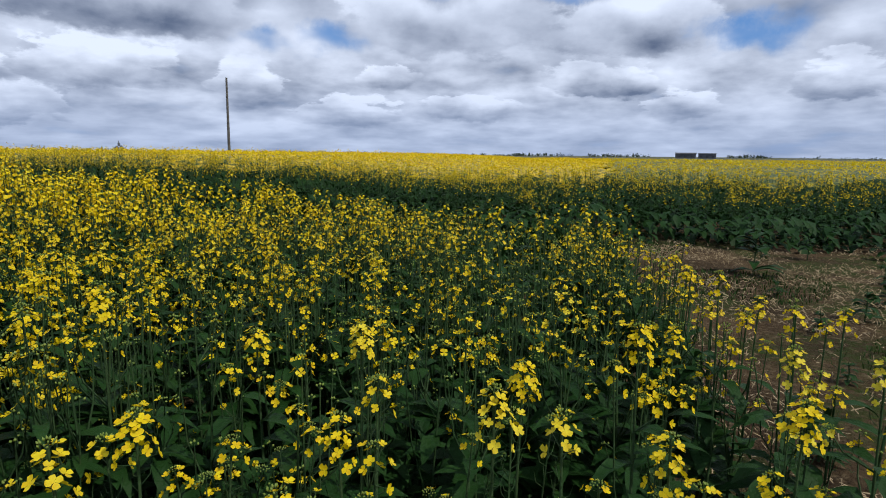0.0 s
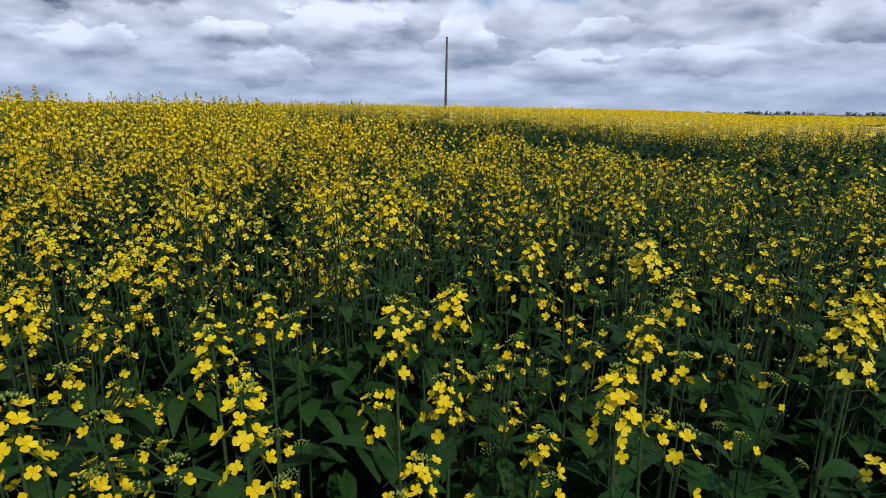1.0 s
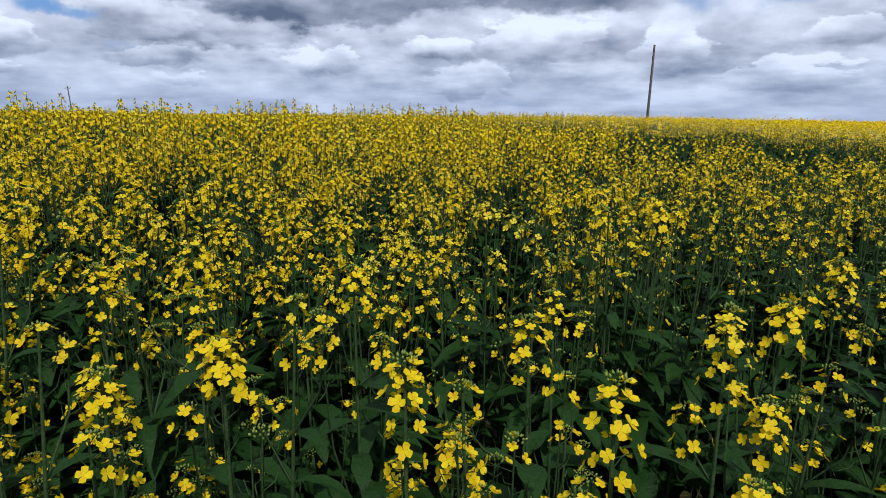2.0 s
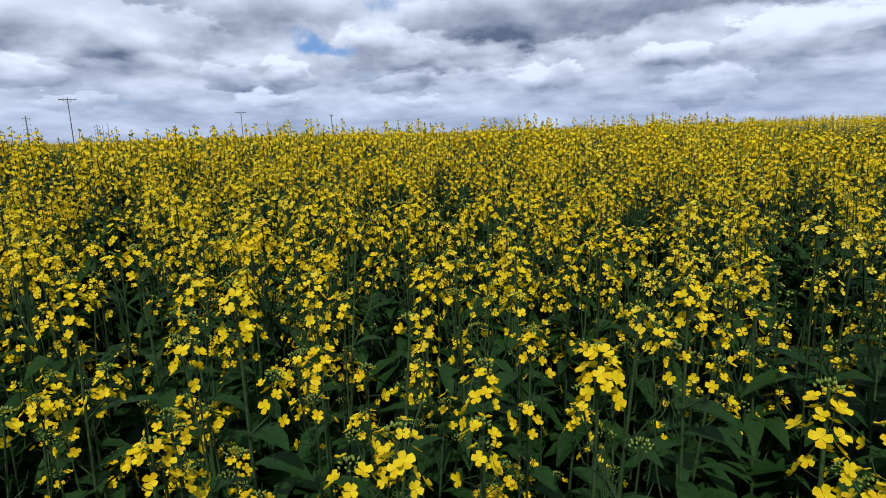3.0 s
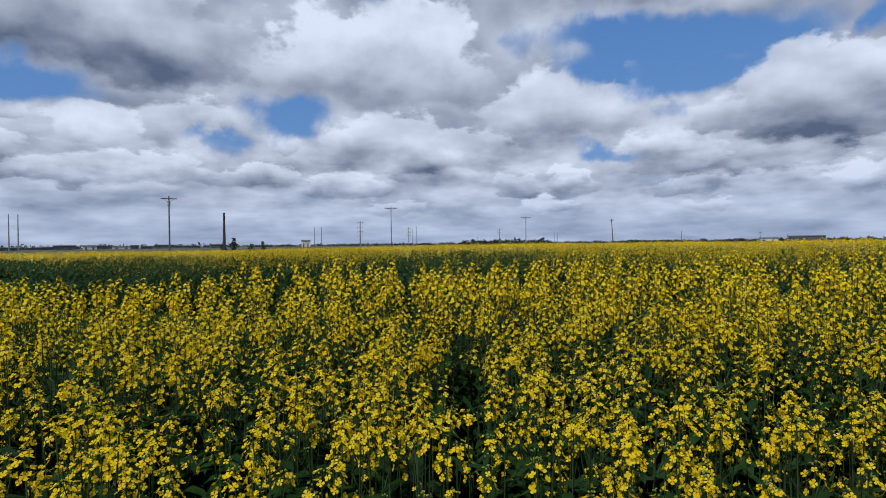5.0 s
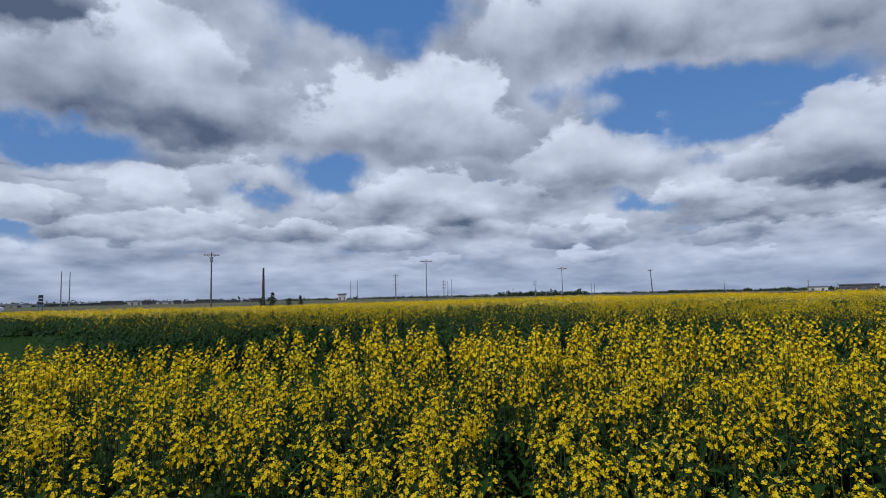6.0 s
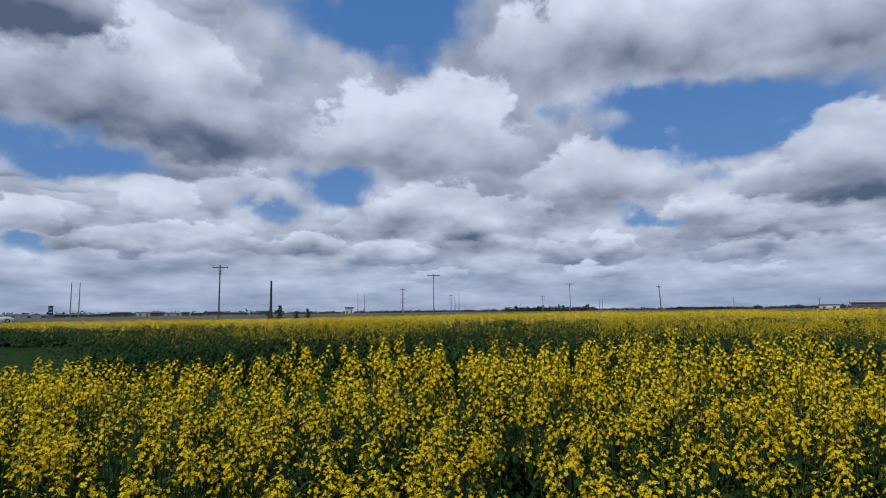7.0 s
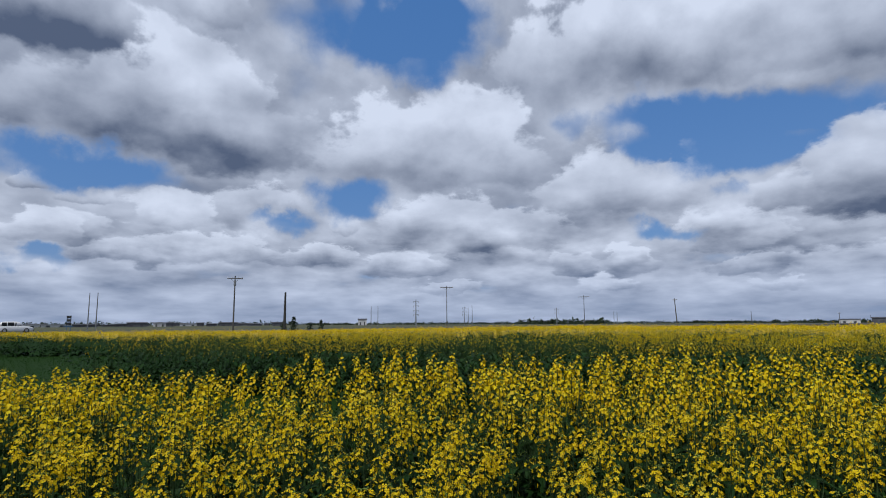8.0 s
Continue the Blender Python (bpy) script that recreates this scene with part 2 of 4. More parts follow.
WALL_A = material("pale sheet metal", plain((.45, .46, .48), (.62, .62, .63), 0.2, 0.6))
WALL_B = material("grey sheet metal", plain((.06, .065, .08), (.10, .105, .12), 0.2, 0.6))
ROOF = material("dark roofing", plain((.04, .042, .055), (.08, .082, .095), 0.2, 0.7))
PAINT = material("white car paint", plain((.72, .73, .75), (.78, .79, .80), 4, 0.25, 0.0, 0.0))
GLASS = material("tinted car glass", plain((.012, .014, .016), (.02, .022, .025), 4, 0.08, 0.0, 0.0))
RUBBER = material("black rubber", plain((.012, .012, .012), (.025, .025, .025), 20, 0.8))
CHROME = material("wheel alloy", plain((.4, .4, .42), (.5, .5, .52), 8, 0.3, 0.9))
LAMP = material("lamp plastic", plain((.5, .5, .5), (.6, .6, .6), 8, 0.2))
REDLAMP = material("red lamp plastic", plain((.3, .02, .02), (.35, .03, .03), 8, 0.25))
SIGN_DARK = material("dark sign board", plain((.02, .02, .022), (.04, .04, .045), 3, 0.6))
SIGN_BLUE = material("blue painted steel", plain((.05, .12, .22), (.08, .17, .28), 3, 0.6))


# ---- small mesh tools ----
def mesh_of(name, v, f, mats, idx=None, smooth=False):
    """A mesh from arrays of corners and triangles."""
    me = bpy.data.meshes.new(name)
    v, f = np.asarray(v, dtype=np.float32), np.asarray(f, dtype=np.int32)
    me.vertices.add(len(v))
    me.vertices.foreach_set("co", v.ravel())
    me.loops.add(f.size)
    me.loops.foreach_set("vertex_index", f.ravel())
    me.polygons.add(len(f))
    me.polygons.foreach_set("loop_start", np.arange(0, f.size, 3, dtype=np.int32))
    me.polygons.foreach_set("loop_total", np.full(len(f), 3, dtype=np.int32))
    for m in mats:
        me.materials.append(m)
    if idx is not None:
        me.polygons.foreach_set("material_index", np.asarray(idx, dtype=np.int32))
    if smooth:
        me.polygons.foreach_set("use_smooth", np.ones(len(f), dtype=bool))
    me.update(calc_edges=True)
    return me


class Shape:
    """Collects triangles."""

    def __init__(self):
        self.v, self.f, self.n = [], [], 0

    def add(self, v, f):
        self.v.append(np.asarray(v, float))
        self.f.append(np.asarray(f, int) + self.n)
        self.n += len(v)

    def arrays(self):
        return np.concatenate(self.v), np.concatenate(self.f)


def axes(d):
    d = np.asarray(d, float)
    d = d / np.linalg.norm(d)
    a = np.cross(d, (0, 0, 1) if abs(d[2]) < 0.95 else (1, 0, 0))
    a /= np.linalg.norm(a)
    return d, a, np.cross(d, a)


def tube(s, pts, radii, sides=4):
    """A tapering stalk through points."""
    pts = [np.asarray(p, float) for p in pts]
    rings = []
    for i, p in enumerate(pts):
        d = pts[min(i + 1, len(pts) - 1)] - pts[max(i - 1, 0)]
        _, a, b = axes(d)
        for k in range(sides):
            w = 2 * math.pi * k / sides
            rings.append(p + radii[i] * (math.cos(w) * a + math.sin(w) * b))
    f = []
    for i in range(len(pts) - 1):
        for k in range(sides):
            a, b = i * sides + k, i * sides + (k + 1) % sides
            f += [(a, b, b + sides), (a, b + sides, a + sides)]
    s.add(rings, f)


def blob(s, c, d, length, wide):
    """A small bud: a stretched octahedron."""
    d, a, b = axes(d)
    c = np.asarray(c)
    v = [c, c + d * length] + [c + d * length * 0.55 + wide * (math.cos(w) * a + math.sin(w) * b) for w in (0, 1.57, 3.14, 4.71)]
    s.add(v, [(0, 3, 2), (0, 4, 3), (0, 5, 4), (0, 2, 5), (1, 2, 3), (1, 3, 4), (1, 4, 5), (1, 5, 2)])


def flower(s, c, d, size, rng, lod):
    """Four broad petals round a throat; d is the way the flower faces."""
    d, a, b = axes(d)
    turn = rng.uniform(0, 1.57)
    cup = rng.uniform(0.05, 0.55)
    if lod == 2:
        e, h = math.cos(turn) * a + math.sin(turn) * b, math.cos(turn) * b - math.sin(turn) * a
        q = size * 0.50
        s.add([c - q * e, c + q * h + d * q * .35, c + q * e, c - q * h + d * q * .35], [(0, 1, 2), (0, 2, 3)])
        return
    for k in range(4):
        w = turn + k * math.pi / 2 + rng.uniform(-.12, .12)
        e, h = math.cos(w) * a + math.sin(w) * b, math.cos(w) * b - math.sin(w) * a
        up = cup + rng.uniform(-.2, .2)
        r = size * 0.5 * rng.uniform(.9, 1.1)
        if lod == 0:
            v = [c, c + e * r * .45 + h * r * .42 + d * r * up * .35, c + e * r * .45 - h * r * .42 + d * r * up * .35,
                 c + e * r * .92 + h * r * .40 + d * r * up * .8, c + e * r * .92 - h * r * .40 + d * r * up * .8,
                 c + e * r * .62 + d * r * up * .30, c + e * r * 1.02 + d * r * up * .8]
            s.add(v, [(0, 2, 5), (0, 5, 1), (5, 2, 4), (5, 4, 6), (5, 6, 3), (5, 3, 1)])
        else:
            v = [c, c + e * r * .75 + h * r * .5 + d * r * up * .5, c + e * r * 1.05 + d * r * up * .8, c + e * r * .75 - h * r * .5 + d * r * up * .5]
            s.add(v, [(0, 3, 2), (0, 2, 1)])


def leaf(s, base, d, length, wide, droop, rng, lod):
    """A folded, drooping blade."""
    d = np.asarray(d, float)
    side = np.cross(d, (0, 0, 1))
    side = side / (np.linalg.norm(side) + 1e-6)
    n = (5, 3, 2)[lod]
    mid, v, f = np.asarray(base, float), [], []
    prof = {5: (.22, .62, 1.0, .95, .6, .06), 3: (.3, 1.0, .8, .08), 2: (.4, 1.0, .08)}[n]
    for i in range(n + 1):
        w = wide * prof[i] * rng.uniform(.8, 1.2)
        fold = w * rng.uniform(.15, .45)
        v += [mid + side * w + (0, 0, fold), mid, mid - side * w + (0, 0, fold)]
        d = d + np.array((0, 0, -droop / n))
        d /= np.linalg.norm(d)
        mid = mid + d * length / n
    for i in range(n):
        o = 3 * i
        f += [(o, o + 1, o + 4), (o, o + 4, o + 3), (o + 1, o + 2, o + 5), (o + 1, o + 5, o + 4)]
    s.add(v, f)


def raceme(blooms, green, stalk, base, d, flowers, rng, lod, long):
    """A flower head: open flowers round the shoot, a dome of buds on top, loose flowers and pods below. blooms takes (place, way, size)."""
    d, a, b = axes(d)
    for i in range(flowers):
        u = ((i + rng.uniform(0, 1)) / flowers) ** .75
        w = i * 2.4 + rng.uniform(-.4, .4)
        out = math.cos(w) * a + math.sin(w) * b
        reach = (0.029 - 0.015 * u) * rng.uniform(.7, 1.3)
        at = base + d * long * (u - 1)
        c = at + out * reach + d * reach * rng.uniform(.1, .7)
        if lod == 0:
            tube(stalk, [at, c], [.0008, .0006], 3)
        blooms.append((c, out * (1.25 - .8 * u) + d * (.25 + .9 * u), rng.uniform(.014, .020) * (1.02, 1.12, 1.6)[lod]))
    if not flowers:
        base = base - d * .01
    for i in range((18, 4, 2)[lod]):
        w, u = i * 2.4, (i / (18, 4, 2)[lod]) ** .5
        out = math.cos(w) * a + math.sin(w) * b
        blob(green, base + out * u * .012 + d * (.005 - .006 * u), d + out * u * .8, rng.uniform(.005, .0075) * (1, 1.3, 2)[lod], .0018 * (1, 2.0, 3.0)[lod])
    if lod < 2:
        for i in range((5, 1)[lod]):
            w = i * 2.1 + rng.uniform(0, 1)
            out = math.cos(w) * a + math.sin(w) * b
            at = base - d * (long + .012 + .014 * i)
            tip = at + out * .016 + d * .010
            tube(stalk, [at, tip, tip + out * .006 + d * .020], [.0006, .0010, .0003], 3)


def plant(rng, lod, bloom, upright=False, leafy=1.0):
    """One rape plant, 1 m tall: its parts (name, material, shape, flowers)."""
    stem, leaves, heads = Shape(), [], rng.choice((3, 3, 4) if upright else (4, 5, 5, 6, 7))
    swing = .0 if upright else .06
    lean = np.array((rng.uniform(-1, 1) * swing, rng.uniform(-1, 1) * swing, 0))
    top = np.array((0, 0, 1.0)) + lean
    bend = np.array((rng.uniform(-.025, .025), rng.uniform(-.025, .025), .5)) + lean * .4
    if lod == 2:
        tube(stem, [(0, 0, 0.2), top], [.005, .002], 3)
    else:
        tube(stem, [(0, 0, 0), bend * .5, bend, top], [.006, .0055, .0042, .0020], (5, 3)[lod])
    tips = [(top, np.array((lean[0], lean[1], 1.0)))]
    for i in range(heads - 1):
        u = rng.uniform(.42, .80)
        at = bend * (u / .5) if u < .5 else bend + (top - bend) * (u - .5) / .5
        w = i * 2.4 + rng.uniform(-.6, .6)
        out = np.array((math.cos(w), math.sin(w), 0))
        rise = max(.09, rng.uniform(.66, .97) - u)
        tip = at + out * rng.uniform(.035, .11) + (0, 0, rise)
        mid = at * .55 + tip * .45 + out * .022
        tube(stem, [at, mid, tip] if lod < 2 else [at, tip], [.0026, .0022, .0015] if lod < 2 else [.0026, .0018], 3)
        tips.append((tip, tip - mid))
        if lod < 2:
            w2 = w + rng.uniform(-.4, .4)
            leaves.append((at, (math.cos(w2), math.sin(w2), .7), rng.uniform(.07, .14), rng.uniform(.014, .024), 1.0))
    for i in range(int((14, 12, 7)[lod] * leafy)):
        z = rng.uniform(.06, .78)
        w = i * 2.4 + rng.uniform(-.5, .5)
        big = 1.3 - z
        at = bend * (z / .5) if z < .5 else bend + (top - bend) * (z - .5) / .5
        leaves.append((at, (math.cos(w), math.sin(w), rng.uniform(.2, .7)), big * rng.uniform(.14, .25), big * rng.uniform(.022, .046) * (1, 1.1, 1.5)[lod], rng.uniform(.8, 1.6)))
    made = [("stem", STEM, stem, None)]
    for row in leaves:
        s = Shape()
        leaf(s, *row, rng, lod)
        made.append(("leaf", LEAF, s, None))
    for i, (tip, d) in enumerate(tips):
        blooms, green = [], Shape()
        full = bloom * rng.uniform(.45, 1.15) * (1.45 if i == 0 else .85)
        count = max((1 if i == 0 else 0) if bloom < .2 else 2, int((17, 13, 8)[lod] * full)) if i == 0 or rng.random() > .28 else 0
        raceme(blooms, green, stem, tip, d, count, rng, lod, rng.uniform(.04, .085) * (1, 1.2, 1.3)[lod] * (1.6 if full > 1.0 else 1))
        made.append(("raceme", BUD, green, blooms))
    return made


def petals(blooms, rng, lod):
    s = Shape()
    for c, d, size in blooms:
        flower(s, np.asarray(c), d, size, rng, lod)
    return s


def merged(made, lod):
    """The parts of a plant as two bodies: all that is green, and the petals."""
    out = []
    for pick in ("green", "yellow"):
        v, f, idx, n = [], [], [], 0
        for name, m, s, yellow in made:
            if pick == "yellow" and not yellow:
                continue
            one = s if pick == "green" else petals(yellow, random.Random(len(v)), lod)
            a, b = one.arrays()
            v.append(a), f.append(b + n), idx.append(np.full(len(b), (STEM, LEAF, BUD).index(m) if pick == "green" else 0))
            n += len(a)
        out.append((np.concatenate(v), np.concatenate(f), np.concatenate(idx)))
    return out


def sow(name, label, spots, kinds, height, rng, group=""):
    """Many plants as one body: spots are (x, y, bloom index)."""
    bodies = []
    choice = rng.integers(0, len(kinds), len(spots))
    turn, size, wide = rng.uniform(0, 6.28, len(spots)), rng.normal(.985, .04, len(spots)), rng.uniform(.9, 1.15, len(spots))
    for k in range(2):
        V, Fc, I, n = [], [], [], 0
        for j, kind in enumerate(kinds):
            sel = np.nonzero(choice == j)[0]
            if not len(sel):
                continue
            v, f, idx = kind[k]
            c, s = np.cos(turn[sel])[:, None], np.sin(turn[sel])[:, None]
            h = (height(spots[sel, 0], spots[sel, 1]) * np.clip(size[sel], .84, 1.04))[:, None]
            w = wide[sel][:, None]
            x = (v[:, 0] * c - v[:, 1] * s) * w + spots[sel, 0:1]
            y = (v[:, 0] * s + v[:, 1] * c) * w + spots[sel, 1:2]
            z = v[:, 2] * h
            V.append(np.stack((x, y, z), -1).reshape(-1, 3))
            Fc.append((f[None] + (np.arange(len(sel)) * len(v))[:, None, None] + n).reshape(-1, 3))
            I.append(np.tile(idx, len(sel)))
            n += len(sel) * len(v)
        bodies.append((np.concatenate(V), np.concatenate(Fc), np.concatenate(I)))
    ob = new(name, mesh_of(name, *bodies[0][:2], (STEM, LEAF, BUD), bodies[0][2]))
    tagged(ob, label, "crop", group, "stuff")
    fl = new("flowers", mesh_of("flowers", *bodies[1][:2], (PETAL,)))
    fl.parent = ob
    tagged(fl, kind="stuff")
    return ob


def part(name, bm, m, parent, label=""):
    me = bpy.data.meshes.new(name)
    bm.to_mesh(me)
    bm.free()
    me.materials.append(m)
    ob = new(name, me)
    ob.parent = parent
    return tagged(ob, label)


def box(x0, y0, z0, x1, y1, z1, bevel=0.0):
    bm = bmesh.new()
    bmesh.ops.create_cube(bm, size=1)
    for v in bm.verts:
        v.co = Vector((x0 + (v.co.x + .5) * (x1 - x0), y0 + (v.co.y + .5) * (y1 - y0), z0 + (v.co.z + .5) * (z1 - z0)))
    if bevel:
        bmesh.ops.bevel(bm, geom=bm.edges[:], offset=bevel, segments=2, affect="EDGES")
    return bm


def rod(a, b, r0, r1, n=8):
    bm = bmesh.new()
    a, b = Vector(a), Vector(b)
    bmesh.ops.create_cone(bm, cap_ends=True, segments=n, radius1=r0, radius2=r1, depth=(b - a).length,
                          matrix=Matrix.Translation((a + b) / 2) @ (b - a).to_track_quat("Z", "Y").to_matrix().to_4x4())
    return bm


# ---- the ground ----
def ground_sheet():
    """One sheet to the horizon, finer where the camera stands."""
    rings = [0, 1, 2, 3, 4, 5, 6, 7, 8, 9, 10, 11, 12, 13, 14, 16, 18, 20, 24, 28, 34, 42, 55, 75, 110, 180, 320, 700, 1600, 4800]
    seg = 96
    v, f = [(0, 3, 0)], []
    for r in rings[1:]:
        for k in range(seg):
            a = 2 * math.pi * k / seg
            x, y = r * math.cos(a), 3 + r * math.sin(a)
            rough = 0.03 if r < 30 else 0.0
            v.append((x, y, rough * noise.noise((x * .8, y * .8, 0)) - 0.01))
    for k in range(seg):
        f.append((0, 1 + k, 1 + (k + 1) % seg))
    for i in range(len(rings) - 2):
        for k in range(seg):
            a, b = 1 + i * seg + k, 1 + i * seg + (k + 1) % seg
            f += [(a, a + seg, b + seg), (a, b + seg, b)]
    f = np.array(f)
    mid = np.array(v)[f].mean(1)
    far = (np.hypot(mid[:, 0], mid[:, 1] - 3) > 75).astype(int)
    ob = new("ground", mesh_of("ground", v, f, (SOIL, PRAIRIE), far, True))
    tagged(ob, "brown trial-field soil with straw stubble and dry prairie beyond", "ground", kind="structure")


ground_sheet()


# ---- the plan of the plots ----
def near_height(x, y):
    rise = np.clip((y - 1.2) / 3.5, 0, 1) * np.clip((-x - 1.2) / 3, 0, 1)
    west = np.clip((-x - 2.0) / 4.2, 0, 1.1)          # taller towards the middle of the plot
    return 1.03 + np.maximum(.24 * rise, .36 * west) + .035 * np.sin(x * 2.1 + y) * np.cos(y * 1.7)


def north_height(x, y):
    u = np.clip((-x - 2) / 9, 0, 1)
    foot = np.where(x > -1, .72 + .28 * np.clip((y - 10.8) / 2.2, 0, 1), 1.0)
    return (1.12 + .34 * u * u * (3 - 2 * u) + .04 * np.sin(x * .9)) * foot


def west_height(x, y):
    return 1.24 + .20 * np.clip((y + 18) / 16, 0, 1) + .04 * np.sin(y * .7 + x * .3)


def second_height(x, y):
    return 1.38 + .05 * np.sin(y * .8) - .12 * np.clip((-7.2 - y) / .8, 0, 1)


def in_near(x, y):
    edge = np.where(y < -2.7, -5.3, np.where(y < .3, -6.2, -6.9)) + .2 * np.sin(y * 5)
    return (x < .12 + .12 * np.sin(y * 4) + .26 * np.clip((3.6 - y) / 1.4, 0, 1)) & (x > edge) & (y < 5.7 + .2 * np.sin(x * 4)) & (y > -9)


def spread(rng, x0, y0, x1, y1, density, keep):
    n = int((x1 - x0) * (y1 - y0) * density)
    p = np.stack((rng.uniform(x0, x1, n), rng.uniform(y0, y1, n)), -1)
    return p[keep(p[:, 0], p[:, 1])]


def gap_to_spot(x, y):
    """Distance to the line that is left free to stand on."""
    ax, ay, bx, by = -.43, .77, -.90, .18
    u = np.clip(((x - ax) * (bx - ax) + (y - ay) * (by - ay)) / ((bx - ax) ** 2 + (by - ay) ** 2), 0, 1)
    return np.hypot(x - ax - u * (bx - ax), y - ay - u * (by - ay))


def thin_spots(x, y):
    """Where plants failed: small dark gaps in the stand."""
    return np.sin(x * 5.1 + 1.3 * np.sin(y * 3.1)) * np.sin(y * 4.7 + 1.7 * np.sin(x * 2.7)) > -.50


def crop_side(x, y):
    """The part of the plot that lies in front of the standing spot."""
    a = np.degrees(np.arctan2(-(x + .75), y - .45))
    return (a > -62) & (a < 150)


rng = np.random.default_rng(7)


def green_part(x, y):
    return np.clip((x + 3.4) / 2.4, 0, 1) * np.clip((y - .7), 0, 1)


def sow_crop():
    kinds = {(lod, b): [merged(plant(one, lod, b), lod) for one in [random.Random(100 + 10 * lod + i) for i in range(n)]]
             for lod, n in ((1, 7), (2, 6)) for b in (.1, .3, .6, .95)}

    def sown(name, label, spots, lod, poor, height):
        roll = rng.uniform(0, 1, len(spots)) + poor(spots[:, 0], spots[:, 1])
        for b, lo, hi in ((.95, -9, .45), (.6, .45, 1.0), (.3, 1.0, 1.45), (.1, 1.45, 9)):
            sel = spots[(roll >= lo) & (roll < hi)]
            if len(sel):
                sow(name, label, sel, kinds[lod, b], height, rng)

    poor_near = lambda x, y: -.40 + 1.25 * green_part(x, y)
    p = spread(rng, -7.2, -9, .6, 6, 54, lambda x, y: in_near(x, y) & crop_side(x, y) & thin_spots(x, y))
    g = gap_to_spot(p[:, 0], p[:, 1])
    sown("canola_crop", "flowering yellow canola plants standing in the trial plot", p[(g > 1.28) & (g < 4.0)], 1, poor_near, near_height)
    sown("canola_crop", "dense flowering yellow canola further into the plot", p[g >= 4.0], 2, poor_near, near_height)
    p = spread(rng, -26, 10.8, 13, 16, 15, lambda x, y: y > 10.8 + np.clip(-x - 1, 0, 3) * .5 + .5 * np.sin(x * 1.3) * np.sin(x * .47 + 1))
    sown("canola_crop", "flowering canola along the edge of the next plot", p, 2, lambda x, y: .15 + .35 * np.clip((x + 1) / 3, 0, 1), north_height)
    p = spread(rng, -20, -13, -13, 9, 16, lambda x, y: x < -12.5)
    sown("canola_crop", "greener canola with few flowers behind an alley", p, 2, lambda x, y: .35 + .95 * np.clip(1.2 - y, 0, 1) * np.clip((y + 4.2) / .8, 0, 1) + .95 * np.clip((-7.2 - y) / .8, 0, 1), second_height)
    p = spread(rng, -32, -44, -14, 14, 12, lambda x, y: (x < -28.4 + np.clip(-y - 16, 0, 60) * .22) & (x > -31.5 + np.clip(-y - 16, 0, 60) * .22))
    sown("canola_crop", "yellow canola at the front of the far field", p, 2, lambda x, y: -.2 + 0 * x, west_height)


sow_crop()


# tall heads that stand out close to the standing spot
HEADS = [(0.30, 2.05), (0.36, 2.35), (0.2, 1.8), (0.28, 2.7), (0.02, 1.75), (0.1, 2.9), (0.33, 1.72), (0.22, 2.3), (-1.04, 1.35), (-0.73, 1.56), (-1.06, 1.93), (-0.8, 1.9), (-0.49, 1.6), (-0.39, 1.54), (-0.08, 2.24), (-0.23, 1.59), (-0.22, 1.95), (-0.45, 1.78), (0.13, 2.07), (0.09, 2.5), (-1.03, 1.07), (-1.38, 1.42), (-1.01, 1.47), (-1.46, 1.93), (-0.72, 1.33), (-0.7, 1.68), (-1.22, 0.95), (-1.9, 0.54), (-1.58, 1.11), (-1.39, 0.81), (-1.83, 0.92), (-1.54, 1.8), (-2.02, 0.79), (-1.37, 0.56), (-1.7, 0.41), (-2.33, 0.44), (-1.27, 1.22), (-2.17, 0.21), (-1.96, 0.14), (-1.48, 0.7), (-1.61, 0.06)]


